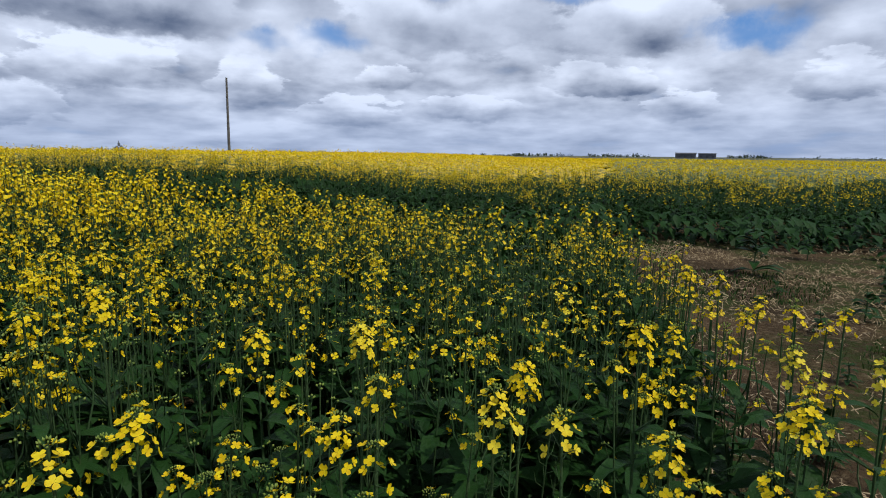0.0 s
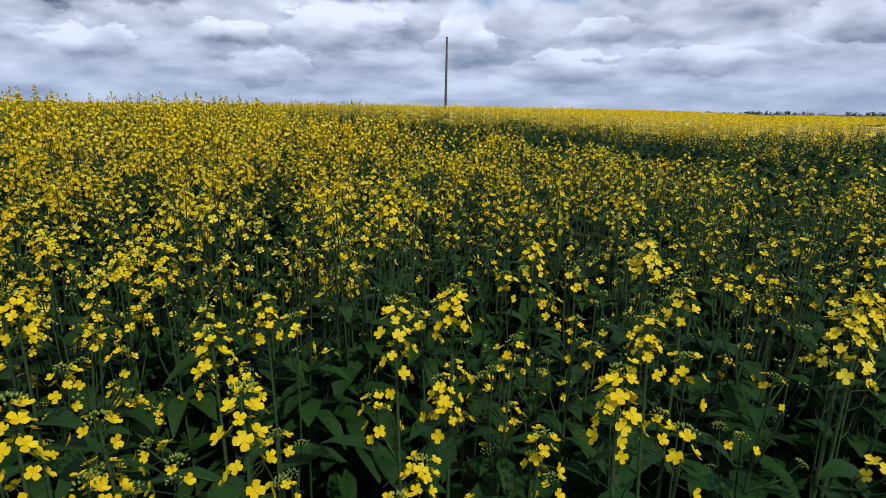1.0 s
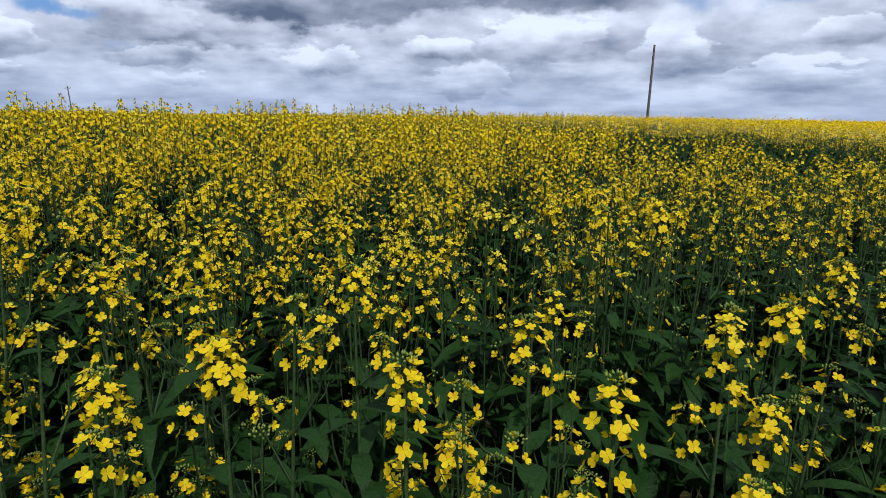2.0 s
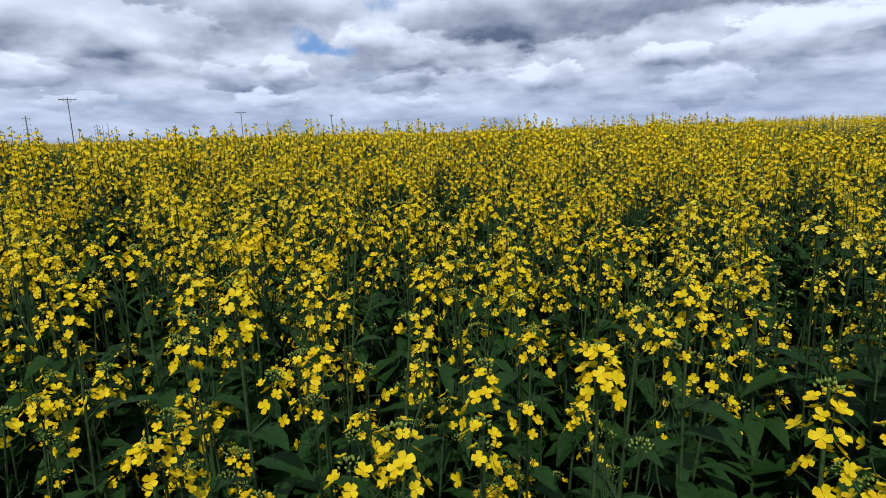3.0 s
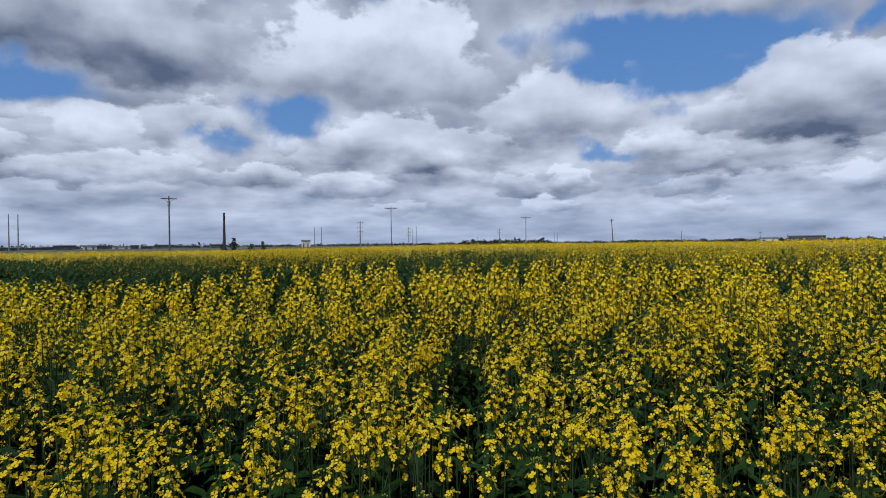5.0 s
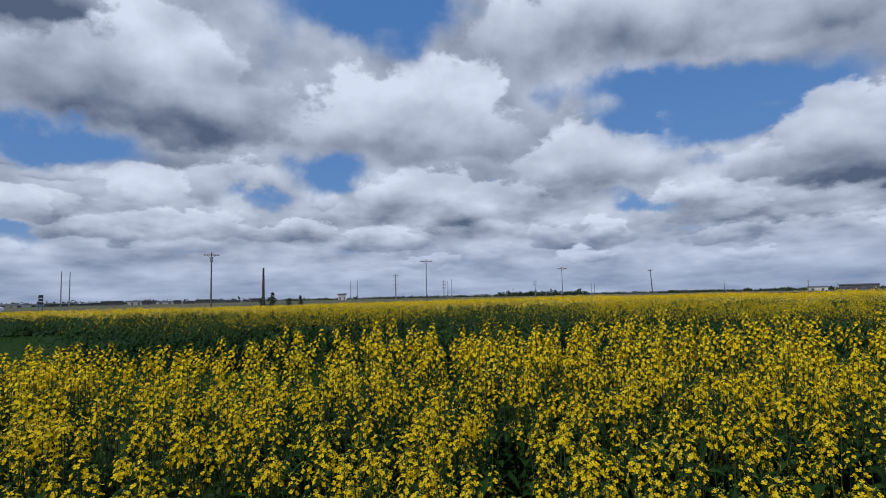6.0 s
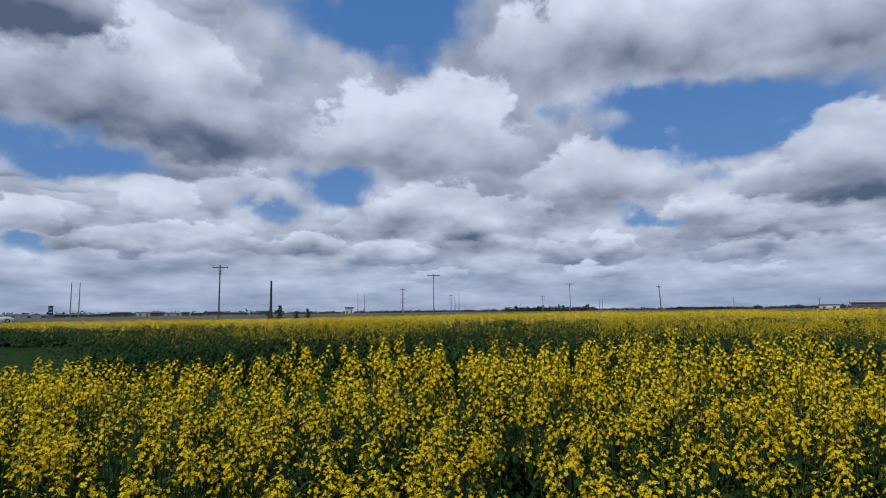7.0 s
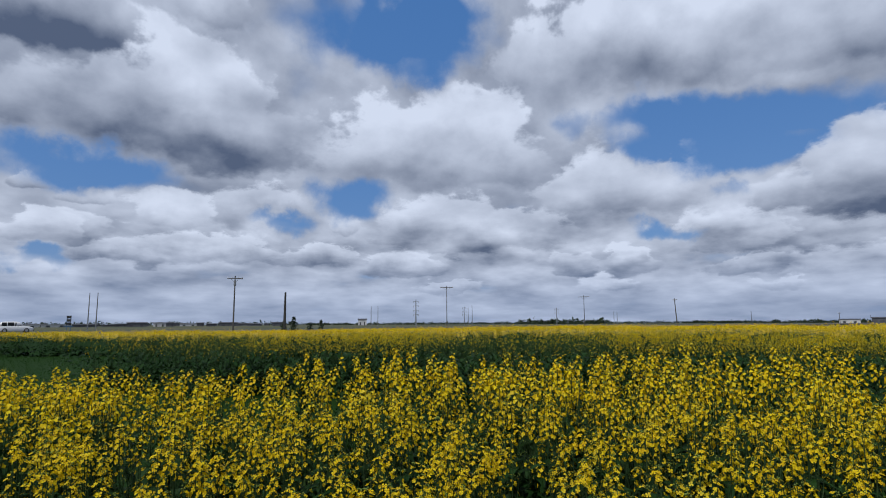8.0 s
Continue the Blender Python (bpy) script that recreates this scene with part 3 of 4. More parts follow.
def near_plants():
    """The plants close to the standing spot, each a thing with its parts."""
    pick = random.Random(5)
    blooms_made = []
    for i in range(6):
        s = Shape()
        flower(s, np.zeros(3), (0, 0, 1), 1.0, random.Random(70 + i), 0)
        blooms_made.append(mesh_of("flower", *s.arrays(), (PETAL,)))

    def master(seed, bloom, single):
        root = new("canola_plant")
        tagged(root, "flowering canola plant with yellow heads and blue-green leaves" if bloom > .4 else "canola plant with sparse yellow flowers and green buds",
               "plant", "canola plants in front")
        for name, m, s, blooms in plant(random.Random(seed), 0, bloom, upright=single):
            ob = new(name, mesh_of(name, *s.arrays(), (m,), smooth=name != "raceme"))
            ob.parent = root
            if name == "raceme":
                tagged(ob, kind="stuff")
            if blooms and single:
                for c, d, size in blooms:
                    fl = new("flower", pick.choice(blooms_made))
                    fl.parent = ob
                    turn = Vector(d).to_track_quat("Z", "Y").to_matrix().to_4x4()
                    fl.matrix_basis = Matrix.Translation(c) @ turn @ pose(0, 0, 0, 0, 0, pick.uniform(0, 90)) @ Matrix.Diagonal((size, size, size, 1))
            elif blooms:
                fl = new("bloom", mesh_of("bloom", *petals(blooms, random.Random(seed), 0).arrays(), (PETAL,)))
                fl.parent = ob
                tagged(fl, kind="stuff")
        return root

    used = set()

    def stand(root, x, y, h):
        m = pose(x, y, 0, 0, 0, float(rng.uniform(0, 360))) @ Matrix.Diagonal((1, 1, h, 1))
        if root in used:
            copy_thing(root, m)
        else:
            used.add(root)
            root.matrix_basis = m

    tall = [master(60 + i, .85 + .1 * (i % 3), True) for i in range(6)]
    for i, (x, y) in enumerate(HEADS):
        stand(tall[i % 6], x, y, 1.03 + .03 * math.sin(i * 1.7))
    masters = [master(40 + i, bloom, False) for i, bloom in enumerate((.68, .56, .46, .38, .30, .62, .42, .26))]
    p = spread(rng, -3, -2, .6, 3, 46, lambda x, y: in_near(x, y) & crop_side(x, y) & thin_spots(x, y))
    g = gap_to_spot(p[:, 0], p[:, 1])
    p = p[(g > .50) & (g <= 1.28)]
    heads = np.array(HEADS)
    clear = np.hypot(p[:, :1] - heads[:, 0], p[:, 1:] - heads[:, 1]).min(1) > .085
    p = p[clear]
    p = p[np.argsort(gap_to_spot(p[:, 0], p[:, 1]))][:180]
    for x, y in p:
        poor = float(green_part(np.array(x), np.array(y)))
        k = int(rng.choice([3, 4, 7, 2, 6] if rng.uniform() < poor * .8 else [0, 1, 2, 5, 6, 3]))
        h = float(near_height(np.array(x), np.array(y))) * float(np.clip(rng.normal(.90, .08), .70, 1.01))
        stand(masters[k], x, y, h)


near_plants()


def far_field():
    """Tufts and the closed canopy of the fields behind."""
    def canopy(name, label, x0, y0, x1, y1, step, height, keep, inner, look_of=None):
        xs, ys = np.arange(x0, x1 + step, step), np.arange(y0, y1 + step, step)
        X, Y = np.meshgrid(xs, ys)
        X = X + rng.uniform(-.3, .3, X.shape) * step
        Y = Y + rng.uniform(-.3, .3, Y.shape) * step
        Z = height(X, Y) * .90 + rng.uniform(-.10, .06, X.shape)
        Z = Z * np.clip(inner(X, Y) / 1.6, .04, 1)
        n = len(xs)
        i, j = np.meshgrid(np.arange(len(ys) - 1), np.arange(n - 1), indexing="ij")
        a = (i * n + j).ravel()
        f = np.concatenate((np.stack((a, a + 1, a + n + 1), -1), np.stack((a, a + n + 1, a + n), -1)))
        v = np.stack((X, Y, Z), -1).reshape(-1, 3)
        mid = v[f].mean(1)
        f = f[keep(mid[:, 0], mid[:, 1])]
        low = (v[f].mean(1)[:, 2] < .74 * height(v[f].mean(1)[:, 0], v[f].mean(1)[:, 1])).astype(int)
        ob = new(name, mesh_of(name, v, f, (look_of or CANOPY, LEAF), low))
        return tagged(ob, label, "field", kind="stuff")

    def tufts(name, label, p, height, size):
        n = len(p)
        v, f = [], []
        h = height(p[:, 0], p[:, 1])
        for k in range(9):
            c = np.stack((p[:, 0] + rng.normal(0, .16, n) * size, p[:, 1] + rng.normal(0, .16, n) * size, h * rng.normal(.97, .045, n)), -1)
            a = rng.normal(0, 1, (n, 3)) * (1, 1, .7)
            b = rng.normal(0, 1, (n, 3)) * (1, 1, .7)
            a *= .055 * size / np.linalg.norm(a, axis=1)[:, None]
            b *= .055 * size / np.linalg.norm(b, axis=1)[:, None]
            o = len(v) * n
            v += [c, c + a, c + b]
            i = np.arange(n)
            f.append(np.stack((o + i, o + n + i, o + 2 * n + i), -1))
        ob = new(name, mesh_of(name, np.concatenate(v), np.concatenate(f), (PETAL,)))
        return tagged(ob, label, "field", kind="stuff")

    north = lambda x, y: (y > 14.5) & ((x > -22) | (np.hypot(x, y) < 46))
    west_of = lambda y: 1.0 + .12 * (y - 14)
    some = lambda x, y: (x < west_of(y)) | (rng.uniform(0, 1, len(x)) < .45)
    edge = lambda y: -29.5 + np.clip(-y - 16, 0, 60) * .22
    west = lambda x, y: (x < edge(y)) & (y <= 14.5) & (x * -.57 - y * .8 < 72) & (np.hypot(x, y) < 46)
    canopy("canola_field", "yellow flowering field behind the trial plots", -76, 14, 60, 80, .8, north_height, lambda x, y: north(x, y) & (x < west_of(y)), lambda x, y: y - 14.3)
    canopy("canola_field", "greener field with thin yellow bloom behind the bare alley", -6, 14, 60, 80, .8, north_height, lambda x, y: north(x, y) & (x >= west_of(y)), lambda x, y: y - 14.3, CANOPY_GREEN)
    canopy("canola_field", "yellow flowering field towards the road", -90, -66, -10, 15, .8, west_height, west, lambda x, y: edge(y) - x)
    r = lambda x, y: np.hypot(x + .8, y)
    p = spread(rng, -60, 14, 40, 60, 5, lambda x, y: north(x, y) & (r(x, y) < 32) & some(x, y))
    tufts("canola_tufts", "yellow flower tops of the field behind", p, north_height, 1.0)
    p = spread(rng, -76, 14, 60, 80, 1.6, lambda x, y: north(x, y) & (r(x, y) >= 32) & some(x, y))
    tufts("canola_tufts", "yellow flower tops of the distant field", p, north_height, 1.9)
    p = spread(rng, -66, -60, -10, 14.5, 5, lambda x, y: west(x, y) & (r(x, y) < 52))
    tufts("canola_tufts", "yellow flower tops towards the road", p, west_height, 1.2)


far_field()


# ---- alleys: straw, weeds and grass ----
def litter():
    s = Shape()
    pick = random.Random(11)
    for i in range(15000):
        x, y = pick.uniform(.25, 7.5), pick.uniform(1.6, 11)
        if noise.noise((x * .9, y * .9, 4)) < .02 and pick.random() < .9:
            continue
        w, n = pick.uniform(0, 6.28), pick.uniform(.02, .11)
        d = np.array((math.cos(w), math.sin(w), 0)) * n
        side = np.array((-math.sin(w), math.cos(w), 0)) * pick.uniform(.0012, .003)
        a = np.array((x, y, .012 + pick.uniform(0, .03)))
        m = a + d * .5 + side * pick.uniform(-5, 5) + (0, 0, pick.uniform(0, .04))
        e = a + d + (0, 0, pick.uniform(-.01, .03))
        s.add([a - side, a + side, m + side, m - side, e + side, e - side, a + (0, 0, .004), m + (0, 0, .005), e],
              [(0, 1, 2), (0, 2, 3), (3, 2, 4), (3, 4, 5), (0, 6, 7), (0, 7, 3), (6, 1, 2), (6, 2, 7)])
    tagged(new("straw", mesh_of("straw", *s.arrays(), (STRAW,))), "loose dry straw lying on the bare alley", "straw", kind="stuff")


def leafy_weed(x, y, size, seed, name="volunteer_plant", label="low leafy green plant growing in the bare alley"):
    root = new(name)
    root.location = (x, y, -.005)
    tagged(root, label, "plant", "weeds in the grass" if name == "weed" else "plants in the alley")
    pick = random.Random(seed)
    st = Shape()
    tube(st, [(0, 0, 0), (.01, .01, size * .5), (.0, .02, size)], [.008, .006, .002], 5)
    ob = new("stem", mesh_of("stem", *st.arrays(), (STEM,), smooth=True))
    ob.parent = root
    for i in range(18):
        s = Shape()
        w = i * 2.4 + pick.uniform(-.3, .3)
        z = size * pick.uniform(.05, .9)
        leaf(s, np.array((0, 0, z)), (math.cos(w), math.sin(w), pick.uniform(.3, .9)), size * pick.uniform(.35, .6) * (1.25 - z / size * .65), size * pick.uniform(.08, .14), pick.uniform(.8, 1.6), pick, 0)
        ob = new("leaf", mesh_of("leaf", *s.arrays(), (LEAF,), smooth=True))
        ob.parent = root


def blades(name, label, p, tall, wide, m):
    """Grass and low weeds: many bent blades."""
    n = len(p)
    w = rng.uniform(0, 6.28, n)
    out = np.stack((np.cos(w), np.sin(w), np.zeros(n)), -1)
    side = np.stack((-np.sin(w), np.cos(w), np.zeros(n)), -1) * (wide * rng.uniform(.5, 1.3, n))[:, None]
    h = tall * rng.uniform(.4, 1.2, n)
    a = np.stack((p[:, 0], p[:, 1], np.full(n, -.01)), -1)
    b = a + out * (h * .25)[:, None] + np.stack((0 * h, 0 * h, h * .7), -1)
    c = a + out * (h * rng.uniform(.5, .9, n))[:, None] + np.stack((0 * h, 0 * h, h), -1)
    v = np.concatenate((a - side, a + side, b - side, b + side, c))
    i = np.arange(n)
    f = np.concatenate([np.stack((i + x * n, i + y * n, i + z * n), -1) for x, y, z in ((0, 1, 3), (0, 3, 2), (2, 3, 4))])
    tagged(new(name, mesh_of(name, v, f, (m,))), label, "grass", kind="stuff")


def alley_green():
    pick = lambda x, y: np.array([noise.noise((float(a) * .5, float(b) * .5, 2)) for a, b in zip(x, y)])
    p = spread(rng, -13.2, -4, -5.8, 9, 90, lambda x, y: x < 99)
    blades("alley_weeds", "dark green weeds filling the alley behind the plot", p, .28, .03, WEED)
    p = spread(rng, -12, 5.8, .6, 10.9, 110, lambda x, y: x < .6)
    blades("alley_weeds", "dark green leafy growth in the alley behind the plot", p, .32, .035, LEAF)
    p = spread(rng, -30, -40, -4.6, -2.8, 60, lambda x, y: (x > -28.9 + np.clip(-y - 16, 0, 60) * .22) & ~in_near(x, y))
    blades("grass", "mown dark green grass beside the plots", p, .05, .012, LAWN)
    v = [(-40, -60, .012), (-4.5, -60, .012), (-4.5, -2.8, .012), (-5.8, -2.8, .012), (-5.8, 10, .012), (-40, 10, .012)]
    tagged(new("lawn", mesh_of("lawn", v, [(0, 1, 2), (0, 2, 3), (0, 3, 4), (0, 4, 5)], (LAWN,))), "dark green mown grass between the plots", "grass", kind="structure")
    for i in range(9):
        q = random.Random(300 + i)
        leafy_weed(q.uniform(-22, -9), q.uniform(-22, -7), q.uniform(.25, .5), 300 + i, "weed", "dark leafy weed standing in the mown grass")
    p = spread(rng, -28.5, -9, -20, 12, 40, lambda x, y: x < 0)
    blades("alley_weeds", "green weeds between the far plots", p, .25, .04, WEED)
    p = spread(rng, .3, 1.8, 8, 11, 520, lambda x, y: (np.sin(x * 1.7 + y * .6) + np.sin(y * 2.1 - x) > .55))
    blades("grass", "thin patches of green grass on the bare alley", p, .045, .005, WEED)


litter()
alley_green()
for wx, wy, ws, seed in ((2.25, 8.35, .62, 1), (2.5, 6.3, .30, 2), (1.95, 5.9, .2, 3), (.95, 3.6, .2, 4), (3.4, 9.6, .35, 5), (4.6, 9.9, .4, 6), (3.0, 6.9, .28, 7), (1.6, 4.7, .14, 8), (3.6, 8.1, .22, 9), (2.1, 7.2, .18, 10), (5.4, 9.0, .3, 11), (1.2, 4.2, .1, 12), (2.8, 5.3, .16, 13), (1.7, 6.6, .12, 14), (4.0, 7.4, .2, 15), (2.7, 9.4, .3, 16)):
    leafy_weed(wx, wy, ws, seed)


def plot_foot():
    """The broad lower leaves along the front of the next plot."""
    s = Shape()
    pick = random.Random(9)
    for i in range(2600):
        x = pick.uniform(-24, 13)
        y = 10.75 + max(0, min(3, -x - 1)) * .5 + .5 * math.sin(x * 1.3) * math.sin(x * .47 + 1) + pick.uniform(-.25, .9)
        z = pick.uniform(.03, .5 + .35 * noise.noise((x * 1.1, 0, 3)))
        w = pick.uniform(-2.6, -.5)
        leaf(s, np.array((x, y, z)), (math.cos(w), math.sin(w), pick.uniform(.1, .7)), pick.uniform(.16, .34), pick.uniform(.04, .085), pick.uniform(.8, 1.8), pick, 2)
    for i in range(1700):
        y = pick.uniform(-13, 9)
        x = -12.9 + pick.uniform(-.7, .2)
        w = pick.uniform(-1.2, 1.2)
        leaf(s, np.array((x, y, pick.uniform(.3, 1.08))), (math.cos(w), math.sin(w), pick.uniform(.1, .7)), pick.uniform(.10, .20), pick.uniform(.025, .055), pick.uniform(.8, 1.8), pick, 2)
    tagged(new("canola_leaves", mesh_of("canola_leaves", *s.arrays(), (LEAF,))), "broad dark green leaves along the foot of the crop", "leaves", kind="stuff")


plot_foot()

# ---- the road, its poles and a car ----
EYE = Vector((-.86, .15, 1.7))
ALONG, ACROSS = Vector((-.814, .581, 0)), Vector((-.581, -.814, 0))


def at(az, dist):
    return Vector((EYE.x, EYE.y, 0)) + Vector(way(az, 0)) * dist


CAR = at(140.3, 115)
ROAD_Z = .50
off = CAR.dot(ACROSS)


def strip(name, label, a, b, z0, z1, m, kind="structure", cat="road"):
    """A long band beside the road, between two distances across it."""
    v, f = [], []
    n = 60
    for i in range(n + 1):
        p = ALONG * (-300 + 1500 * i / n)
        for d, z in ((a, z0), (b, z1)):
            q = p + ACROSS * d
            v.append((q.x, q.y, z))
    for i in range(n):
        o = 2 * i
        f += [(o, o + 2, o + 3), (o, o + 3, o + 1)]
    tagged(new(name, mesh_of(name, v, f, (m,))), label, cat, kind=kind)


strip("road", "grey asphalt country highway on a low bank", off - 4.2, off + 6.5, ROAD_Z, ROAD_Z, ASPHALT)
strip("road_shoulder", "gravel shoulder sloping from the highway to the ditch", off - 16, off - 4.2, -.02, ROAD_Z, GRAVEL, cat="shoulder")
strip("road_verge", "dark green ditch grass below the highway", off - 24, off - 16, .25, .0, LAWN, cat="grass")
strip("road_shoulder", "gravel shoulder on the far side of the highway", off + 6.5, off + 14, ROAD_Z, -.02, GRAVEL, cat="shoulder")


def utility_pole(az, dist, tall, arm=2.6, lean=0.0, label="weathered wooden utility pole with a crossarm", thick=.15, extra=False):
    root = new("utility_pole")
    root.matrix_basis = Matrix.Translation(at(az, dist)) @ pose(0, 0, 0, 0, lean, az)
    tagged(root, label, "pole", "utility poles")
    part("pole", rod((0, 0, -.3), (0, 0, tall), thick, thick * .62, 10), WOOD, root)
    if arm:
        part("crossarm", box(-arm / 2, -.16, tall - .55, arm / 2, -.04, tall - .40, .015), WOOD, root)
        for s in (-1, 1):
            part("brace", rod((s * arm * .28, -.1, tall - .55), (0, -.1, tall - 1.15), .03, .03, 6), STEEL, root)
        for x in (-arm * .46, -arm * .2, arm * .2, arm * .46):
            part("insulator", rod((x, -.1, tall - .40), (x, -.1, tall - .18), .06, .04, 8), LAMP, root)
    if extra:
        part("transformer", rod((0, -.38, tall - 1.8), (0, -.38, tall - .9), .22, .22, 12), STEEL, root, "grey transformer can")
    return root


def mast(az, dist, tall, tiers, wide, thick=.35, name="transmission_pole", label="tall grey transmission pole with crossarms", m=None):
    root = new(name)
    root.matrix_basis = Matrix.Translation(at(az, dist)) @ pose(0, 0, 0, 0, 0, az)
    tagged(root, label, "pole", "transmission poles")
    part("pole", rod((0, 0, -.3), (0, 0, tall), thick, thick * .55, 10), m or STEEL, root)
    for i in range(tiers):
        z = tall * (.93 - .17 * i)
        part("crossarm", box(-wide / 2, -.15, z - .12, wide / 2, .15, z + .12, .03), m or STEEL, root)
        for s in (-1, 1):
            part("insulator", rod((s * wide * .46, 0, z - .12), (s * wide * .46, 0, z - 1.2), .14, .14, 8), m or STEEL, root)


utility_pole(29.56, 74.3, 10.1, arm=0, lean=.6, label="weathered bare wooden pole standing behind the field", thick=.19)
utility_pole(123.7, 108, 10.3, 2.6, thick=.16, extra=True)
utility_pole(103.2, 136, 10.65, 3.0, thick=.11)
utility_pole(89.7, 186, 10.3, 3.2, thick=.13)
utility_pole(81.34, 200, 9.4, 1.6, lean=-3, label="slightly leaning wooden utility pole with a short crossarm", thick=.2)
utility_pole(75.25, 300, 6.6, 0, label="thin distant wooden pole")
utility_pole(68.85, 330, 6, 1.5)
utility_pole(66.8, 420, 5.2, 0, label="thin distant wooden pole")
for az_, d_, h_ in ((135.4, 257, 14), (134.8, 257, 14), (110.75, 390, 13.8), (110.08, 390, 13.8), (100.66, 420, 14.6), (101.06, 430, 13.4), (86.95, 520, 11.6), (86.65, 520, 11.6)):
    mast(az_, d_, h_, 0, 2.2, .26, label="one of a pair of grey transmission poles")
mast(106.3, 470, 21.2, 4, 4.4, .6)
mast(101.46, 440, 14.5, 3, 3.0, .35)
mast(92.35, 480, 13.8, 2, 3.0, .35)
mast(119.05, 107, 7.45, 0, 1, .30, "timber_pole", "thick dark timber pole with climbing growth", DARK)


def bush(az, dist, tall, wide, seed, name="shrub", label="dark green shrub beside the road", count=240):
    root = new(name)
    root.location = at(az, dist)
    tagged(root, label, "shrub")
    pick = random.Random(seed)
    st, cr = Shape(), Shape()
    tube(st, [(0, 0, -.1), (0, 0, tall * .4), (.05, 0, tall * .8)], [.09, .06, .02], 6)
    for i in range(7):
        w = i * 2.4
        e = np.array((math.cos(w) * wide * .35, math.sin(w) * wide * .35, tall * (.4 + .08 * i)))
        tube(st, [(0, 0, tall * (.15 + .07 * i)), e], [.035, .012], 4)
    for i in range(count):
        z = pick.uniform(.12, 1)
        r = wide * .5 * (1.05 - z) ** .6 * pick.uniform(.3, 1.15)
        w = pick.uniform(0, 6.28)
        c = np.array((math.cos(w) * r, math.sin(w) * r, z * tall))
        a, b = np.array([pick.gauss(0, 1) for k in range(3)]), np.array([pick.gauss(0, 1) for k in range(3)])
        q = tall * .055
        cr.add([c, c + a * q, c + b * q, c + (a + b) * q * .8], [(0, 1, 3), (0, 3, 2)])
    for nm, s, m in (("trunk", st, WOOD), ("crown", cr, TREE)):
        ob = new(nm, mesh_of(nm, *s.arrays(), (m,)))
        ob.parent = root


bush(118.2, 110, 2.9, 1.3, 1)
bush(119.1, 107.6, 2.4, 1.0, 7, label="dark shrub growing round the foot of a timber pole")
bush(115.6, 130, 2.5, 1.2, 2)
bush(116.6, 128, 2.0, 1.6, 3)


def sign():
    root = new("road_sign")
    root.matrix_basis = Matrix.Translation(at(136.75, 100)) @ pose(0, 0, 0, 0, 0, 136)
    tagged(root, "dark stacked sign boards on blue steel posts", "sign")
    for s in (-.24, .24):
        part("post", rod((s, 0, -.3), (s, 0, 3.1), .05, .05, 8), SIGN_BLUE, root, "blue steel post")
    for i, (z, h) in enumerate(((2.68, .40), (2.2, .38), (1.72, .38))):
        part("panel", box(-.29 + .05 * (i % 2), -.06, z, .29, -.01, z + h, .01), SIGN_DARK, root)
    part("crossbar", box(-.6, -.05, 1.42, .6, .0, 1.6, .01), SIGN_BLUE, root, "blue steel crossbar")


sign()


def loft(sections, m, parent, name, label="", smooth=True):
    """A body through cross-sections of equal count."""
    v, f, n = [], [], len(sections[0])
    for s in sections:
        v += s
    for i in range(len(sections) - 1):
        for k in range(n):
            a, b = i * n + k, i * n + (k + 1) % n
            f += [(a, b, b + n), (a, b + n, a + n)]
    for k in range(1, n - 1):
        f += [(0, k + 1, k), ((len(sections) - 1) * n, (len(sections) - 1) * n + k, (len(sections) - 1) * n + k + 1)]
    ob = new(name, mesh_of(name, v, f, (m,), smooth=False))
    ob.parent = parent
    return tagged(ob, label)


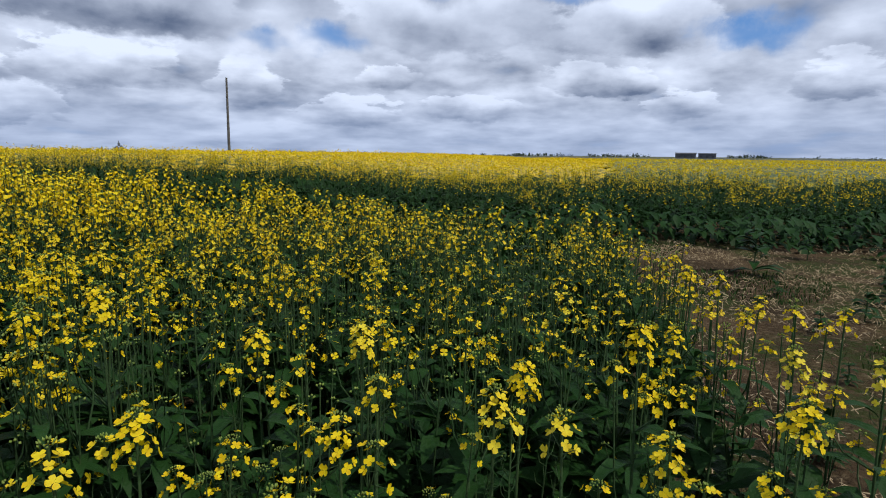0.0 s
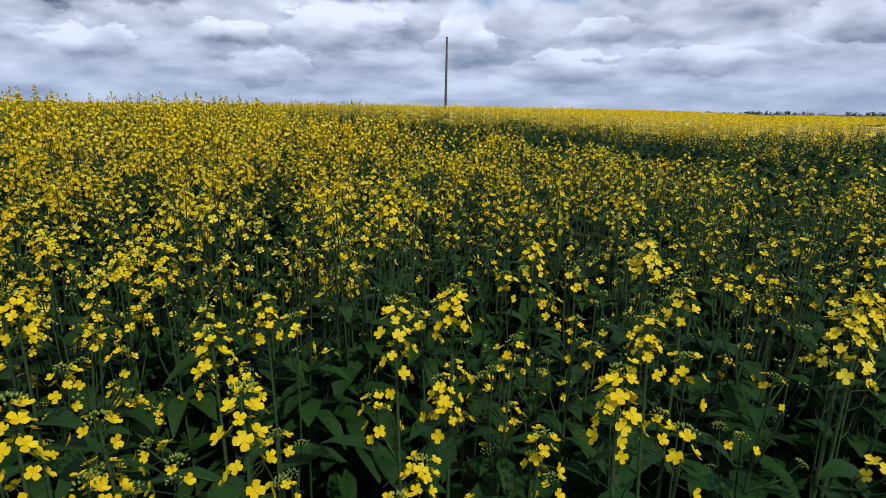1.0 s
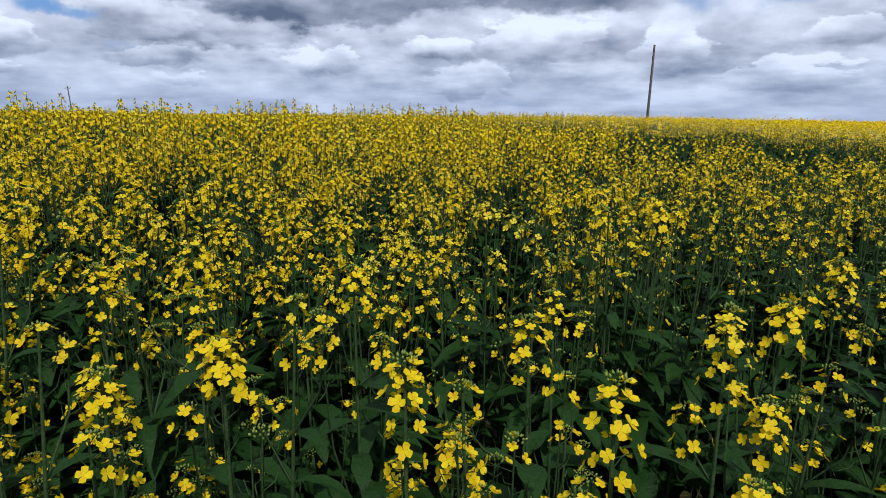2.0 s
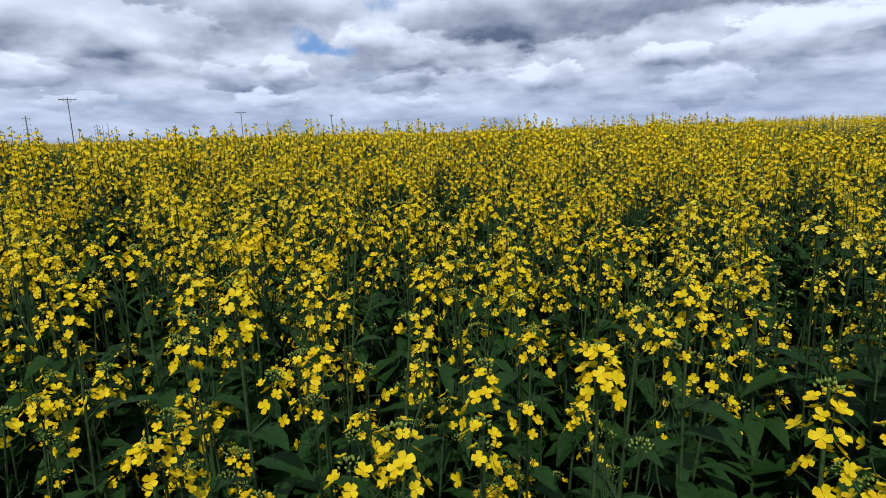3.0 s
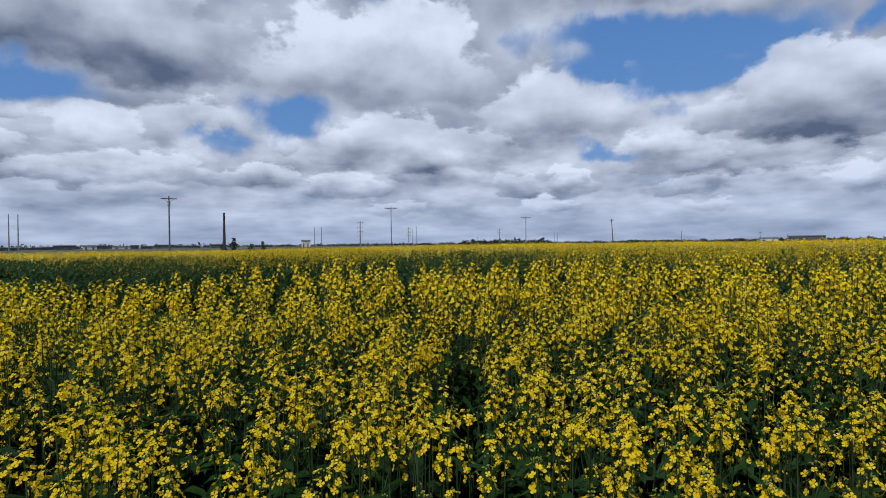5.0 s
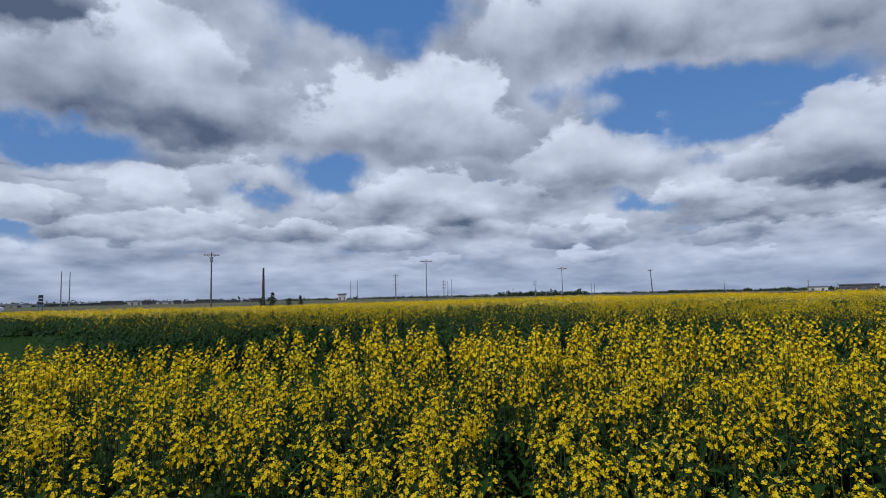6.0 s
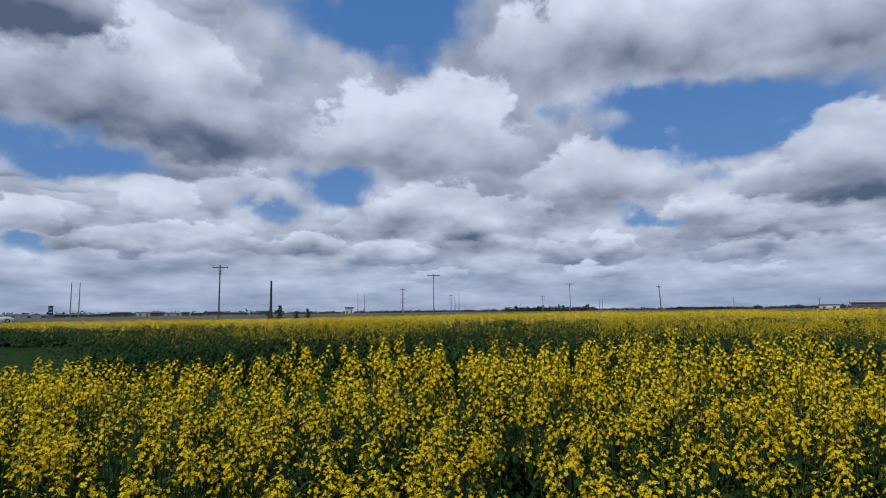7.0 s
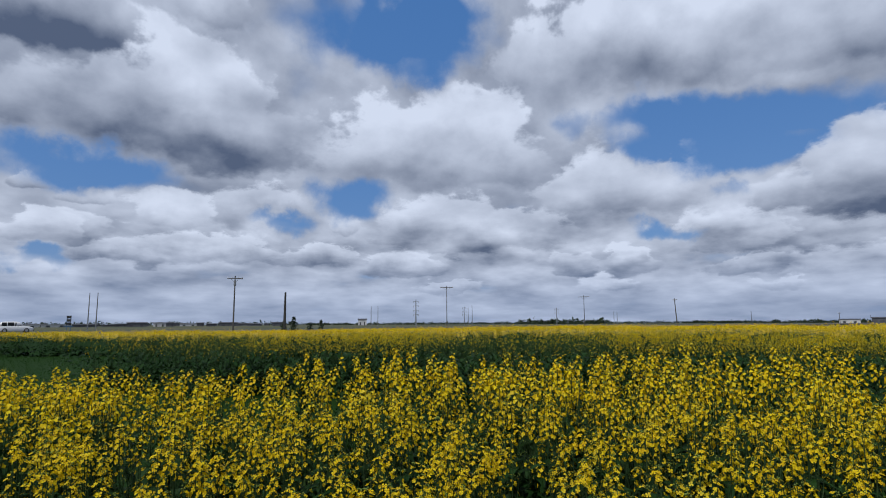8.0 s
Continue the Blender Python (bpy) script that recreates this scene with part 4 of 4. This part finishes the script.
def car():
    root = new("car")
    root.matrix_basis = Matrix.Translation(CAR + Vector((0, 0, ROAD_Z + .004))) @ pose(0, 0, 0, 0, 0, math.degrees(math.atan2(ALONG.y, ALONG.x))) @ Matrix.Diagonal((1, 1, 1.08, 1))
    tagged(root, "white sport utility car on the highway", "car")
    rows = [(-2.35, .42, .95, .78), (-2.28, .32, 1.02, .88), (-1.6, .26, 1.05, .93), (0, .25, 1.02, .94), (.9, .26, 1.0, .94), (1.7, .28, .95, .91), (2.2, .32, .82, .84), (2.36, .42, .66, .70)]
    loft([[(x, -w, lo + .1), (x, -w * .94, lo), (x, w * .94, lo), (x, w, lo + .1), (x, w, hi - .12), (x, w * .93, hi), (x, -w * .93, hi), (x, -w, hi - .12)] for x, lo, hi, w in rows], PAINT, root, "body")
    cab = [(-2.2, 1.0, .84, 1.10, .80), (-1.95, 1.0, .86, 1.55, .70), (-1.5, 1.0, .87, 1.68, .68), (-.2, 1.0, .87, 1.70, .68), (.35, 1.0, .86, 1.62, .66), (1.15, .98, .84, 1.04, .78)]
    loft([[(x, -w, lo), (x, w, lo), (x, u, hi), (x, -u, hi)] for x, lo, w, hi, u in cab], PAINT, root, "roof")
    for s in (-1, 1):
        for x0, x1 in ((-1.85, -1.15), (-1.08, -.22), (-.14, .72)):
            bm = bmesh.new()
            top = lambda x: min(1.55, 1.60 - max(0, x - .15) * .75)
            vs = [bm.verts.new(p) for p in ((x0, s * .885, 1.02), (x1, s * .885, 1.02), (x1 - .05, s * .735, top(x1)), (x0 + .05, s * .735, 1.55))]
            bm.faces.new(vs)
            r = bmesh.ops.solidify(bm, geom=bm.faces[:], thickness=.03)
            part("window", bm, GLASS, root, "dark tinted side window")
    for name, x, m, lab in (("headlight", 2.30, LAMP, "clear headlight"), ("tail_light", -2.34, REDLAMP, "red tail light")):
        for s in (-.62, .62):
            part(name, box(x - .06, s - .16, .62 if x > 0 else .76, x + .06, s + .16, .76 if x > 0 else .98, .02), m, root, lab)
    for x in (-1.42, 1.42):
        for s in (-1, 1):
            w = part("wheel", rod((x, s * .80, .35), (x, s * .955, .35), .30, .30, 20), RUBBER, root, "black rubber tyre on an alloy rim")
            part("tyre", rod((x, s * .76, .35), (x, s * .965, .35), .35, .35, 24), RUBBER, w)
            part("rim", rod((x, s * .95, .35), (x, s * .985, .35), .22, .20, 12), CHROME, w, "silver alloy rim")
    part("bumper", box(2.22, -.72, .36, 2.42, .72, .56, .04), RUBBER, root, "dark lower bumper")


car()


# ---- the skyline ----
def building(az, dist, wide, deep, high, m, gable=True, name="warehouse", label="low pale metal warehouse far across the fields", doors=2):
    root = new(name)
    root.matrix_basis = Matrix.Translation(at(az, dist)) @ pose(0, 0, 0, 0, 0, az)
    tagged(root, label, "building", "buildings on the skyline")
    part("wall", box(-wide / 2, 0, -.5, wide / 2, deep, high), m, root)
    bm = bmesh.new()
    o, up = .6, high * (.22 if gable else .06)
    pts = [(-wide / 2 - o, -o, high), (wide / 2 + o, -o, high), (wide / 2 + o, deep + o, high), (-wide / 2 - o, deep + o, high), (-wide / 2 - o, deep / 2, high + up), (wide / 2 + o, deep / 2, high + up)]
    q = [bm.verts.new(p) for p in pts]
    for ids in ((0, 1, 5, 4), (2, 3, 4, 5), (0, 4, 3), (1, 2, 5), (0, 3, 2, 1)):
        bm.faces.new([q[i] for i in ids])
    part("roof", bm, ROOF, root)
    for i in range(doors):
        x = -wide / 2 + wide * (i + .5) / doors
        part("door", box(x - wide * .07, -.15, 0, x + wide * .07, .02, high * .6), ROOF, root, "dark roller door")


pick = random.Random(21)
for az_ in np.arange(141.5, 119, -.95):
    a = float(az_) + pick.uniform(-.3, .3)
    d_ = pick.uniform(560, 820)
    building(a, d_, pick.uniform(6, 20), 12, pick.uniform(1.8, 3.4), WALL_A if pick.random() < .4 else WALL_B, pick.random() < .6,
             label="low metal warehouse far beyond the highway")
building(111.6, 700, 10, 10, 6.5, WALL_A, label="small white shed far beyond the field")
building(-13.15, 620, 19, 14, 4.6, WALL_B, True, "farm_shed", "long dark farm shed on the horizon", 3)
building(-14.95, 622, 16, 14, 4.9, WALL_B, False, "farm_shed", "dark flat-roofed farm shed on the horizon", 3)
building(68.2, 640, 16, 14, 3.4, WALL_A, label="pale buildings on the far skyline")
building(65.4, 640, 30, 14, 4.6, WALL_B, label="dark long building on the far skyline")
building(21.6, 900, 14, 10, 4.2, WALL_A, label="small white house far across the field")


def elevator():
    root = new("grain_elevator")
    root.matrix_basis = Matrix.Translation(at(39.0, 1300)) @ pose(0, 0, 0, 0, 0, 39)
    tagged(root, "grey grain elevator with a headhouse on the horizon", "building")
    part("body", box(-9, 0, -1, 9, 12, 8.5), WALL_B, root)
    part("bin", rod((-4, 6, 8), (-4, 6, 11.5), 4.4, 1.2, 14), WALL_B, root)
    part("bin", rod((4, 6, 8), (4, 6, 12.5), 4.6, 1.2, 14), WALL_B, root)
    part("headhouse", box(-2.4, 4, 11, 2.4, 8, 16.5), WALL_B, root)
    part("leg", rod((-.5, 6, 16), (-.5, 6, 21.5), 1.1, .5, 8), WALL_B, root)


elevator()


def tree_line(name, label, a0, a1, dist, tall, seed, n):
    """A belt of far trees: trunks under clumps of leaves."""
    s = Shape()
    pick = random.Random(seed)
    for i in range(n):
        a = a0 + (a1 - a0) * pick.random()
        lump = .72 + .35 * noise.noise((a * 1.3, seed, 0)) + .25 * noise.noise((a * 6, seed, 1))
        p = at(a, dist * pick.uniform(.97, 1.03))
        h = tall * max(.15, lump) * pick.uniform(.6, 1.1)
        tube(s, [(p.x, p.y, -.5), (p.x, p.y, h * .6)], [.3, .12], 3)
        for k in range(7):
            c = np.array((p.x + pick.gauss(0, h * .25), p.y + pick.gauss(0, h * .25), h * pick.uniform(.2, 1)))
            u, w = np.array([pick.gauss(0, 1) for j in range(3)]), np.array([pick.gauss(0, 1) for j in range(3)])
            q = h * .22
            s.add([c - u * q * .5, c + u * q, c + w * q, c + (u + w) * q * .7], [(0, 1, 3), (0, 3, 2)])
    tagged(new(name, mesh_of(name, *s.arrays(), (TREE,))), label, "trees", kind="stuff")


tree_line("tree_belt", "dark belt of trees on the far skyline", 76, 117, 900, 4.2, 1, 1500)
tree_line("tree_belt", "denser clump of dark trees on the skyline", 87.5, 96, 800, 7.5, 2, 260)
tree_line("tree_belt", "thin dark line of trees at the horizon", 60, 80, 900, 4.6, 3, 900)
tree_line("tree_belt", "low trees among the far buildings", 117, 143, 850, 6.5, 4, 300)
for i_, (a0_, a1_, h_) in enumerate(((-3, 3, 5.5), (-10, -4.5, 5.5), (-20, -16.5, 5.5), (-34, -22, 3.2), (3, 12, 3.6), (12, 20, 4.2), (20.5, 30, 5.0), (30, 45, 4.6))):
    tree_line("tree_belt", "thin dark shelterbelt far across the fields", a0_, a1_, 1100, h_ + 1, 10 + i_, 90)
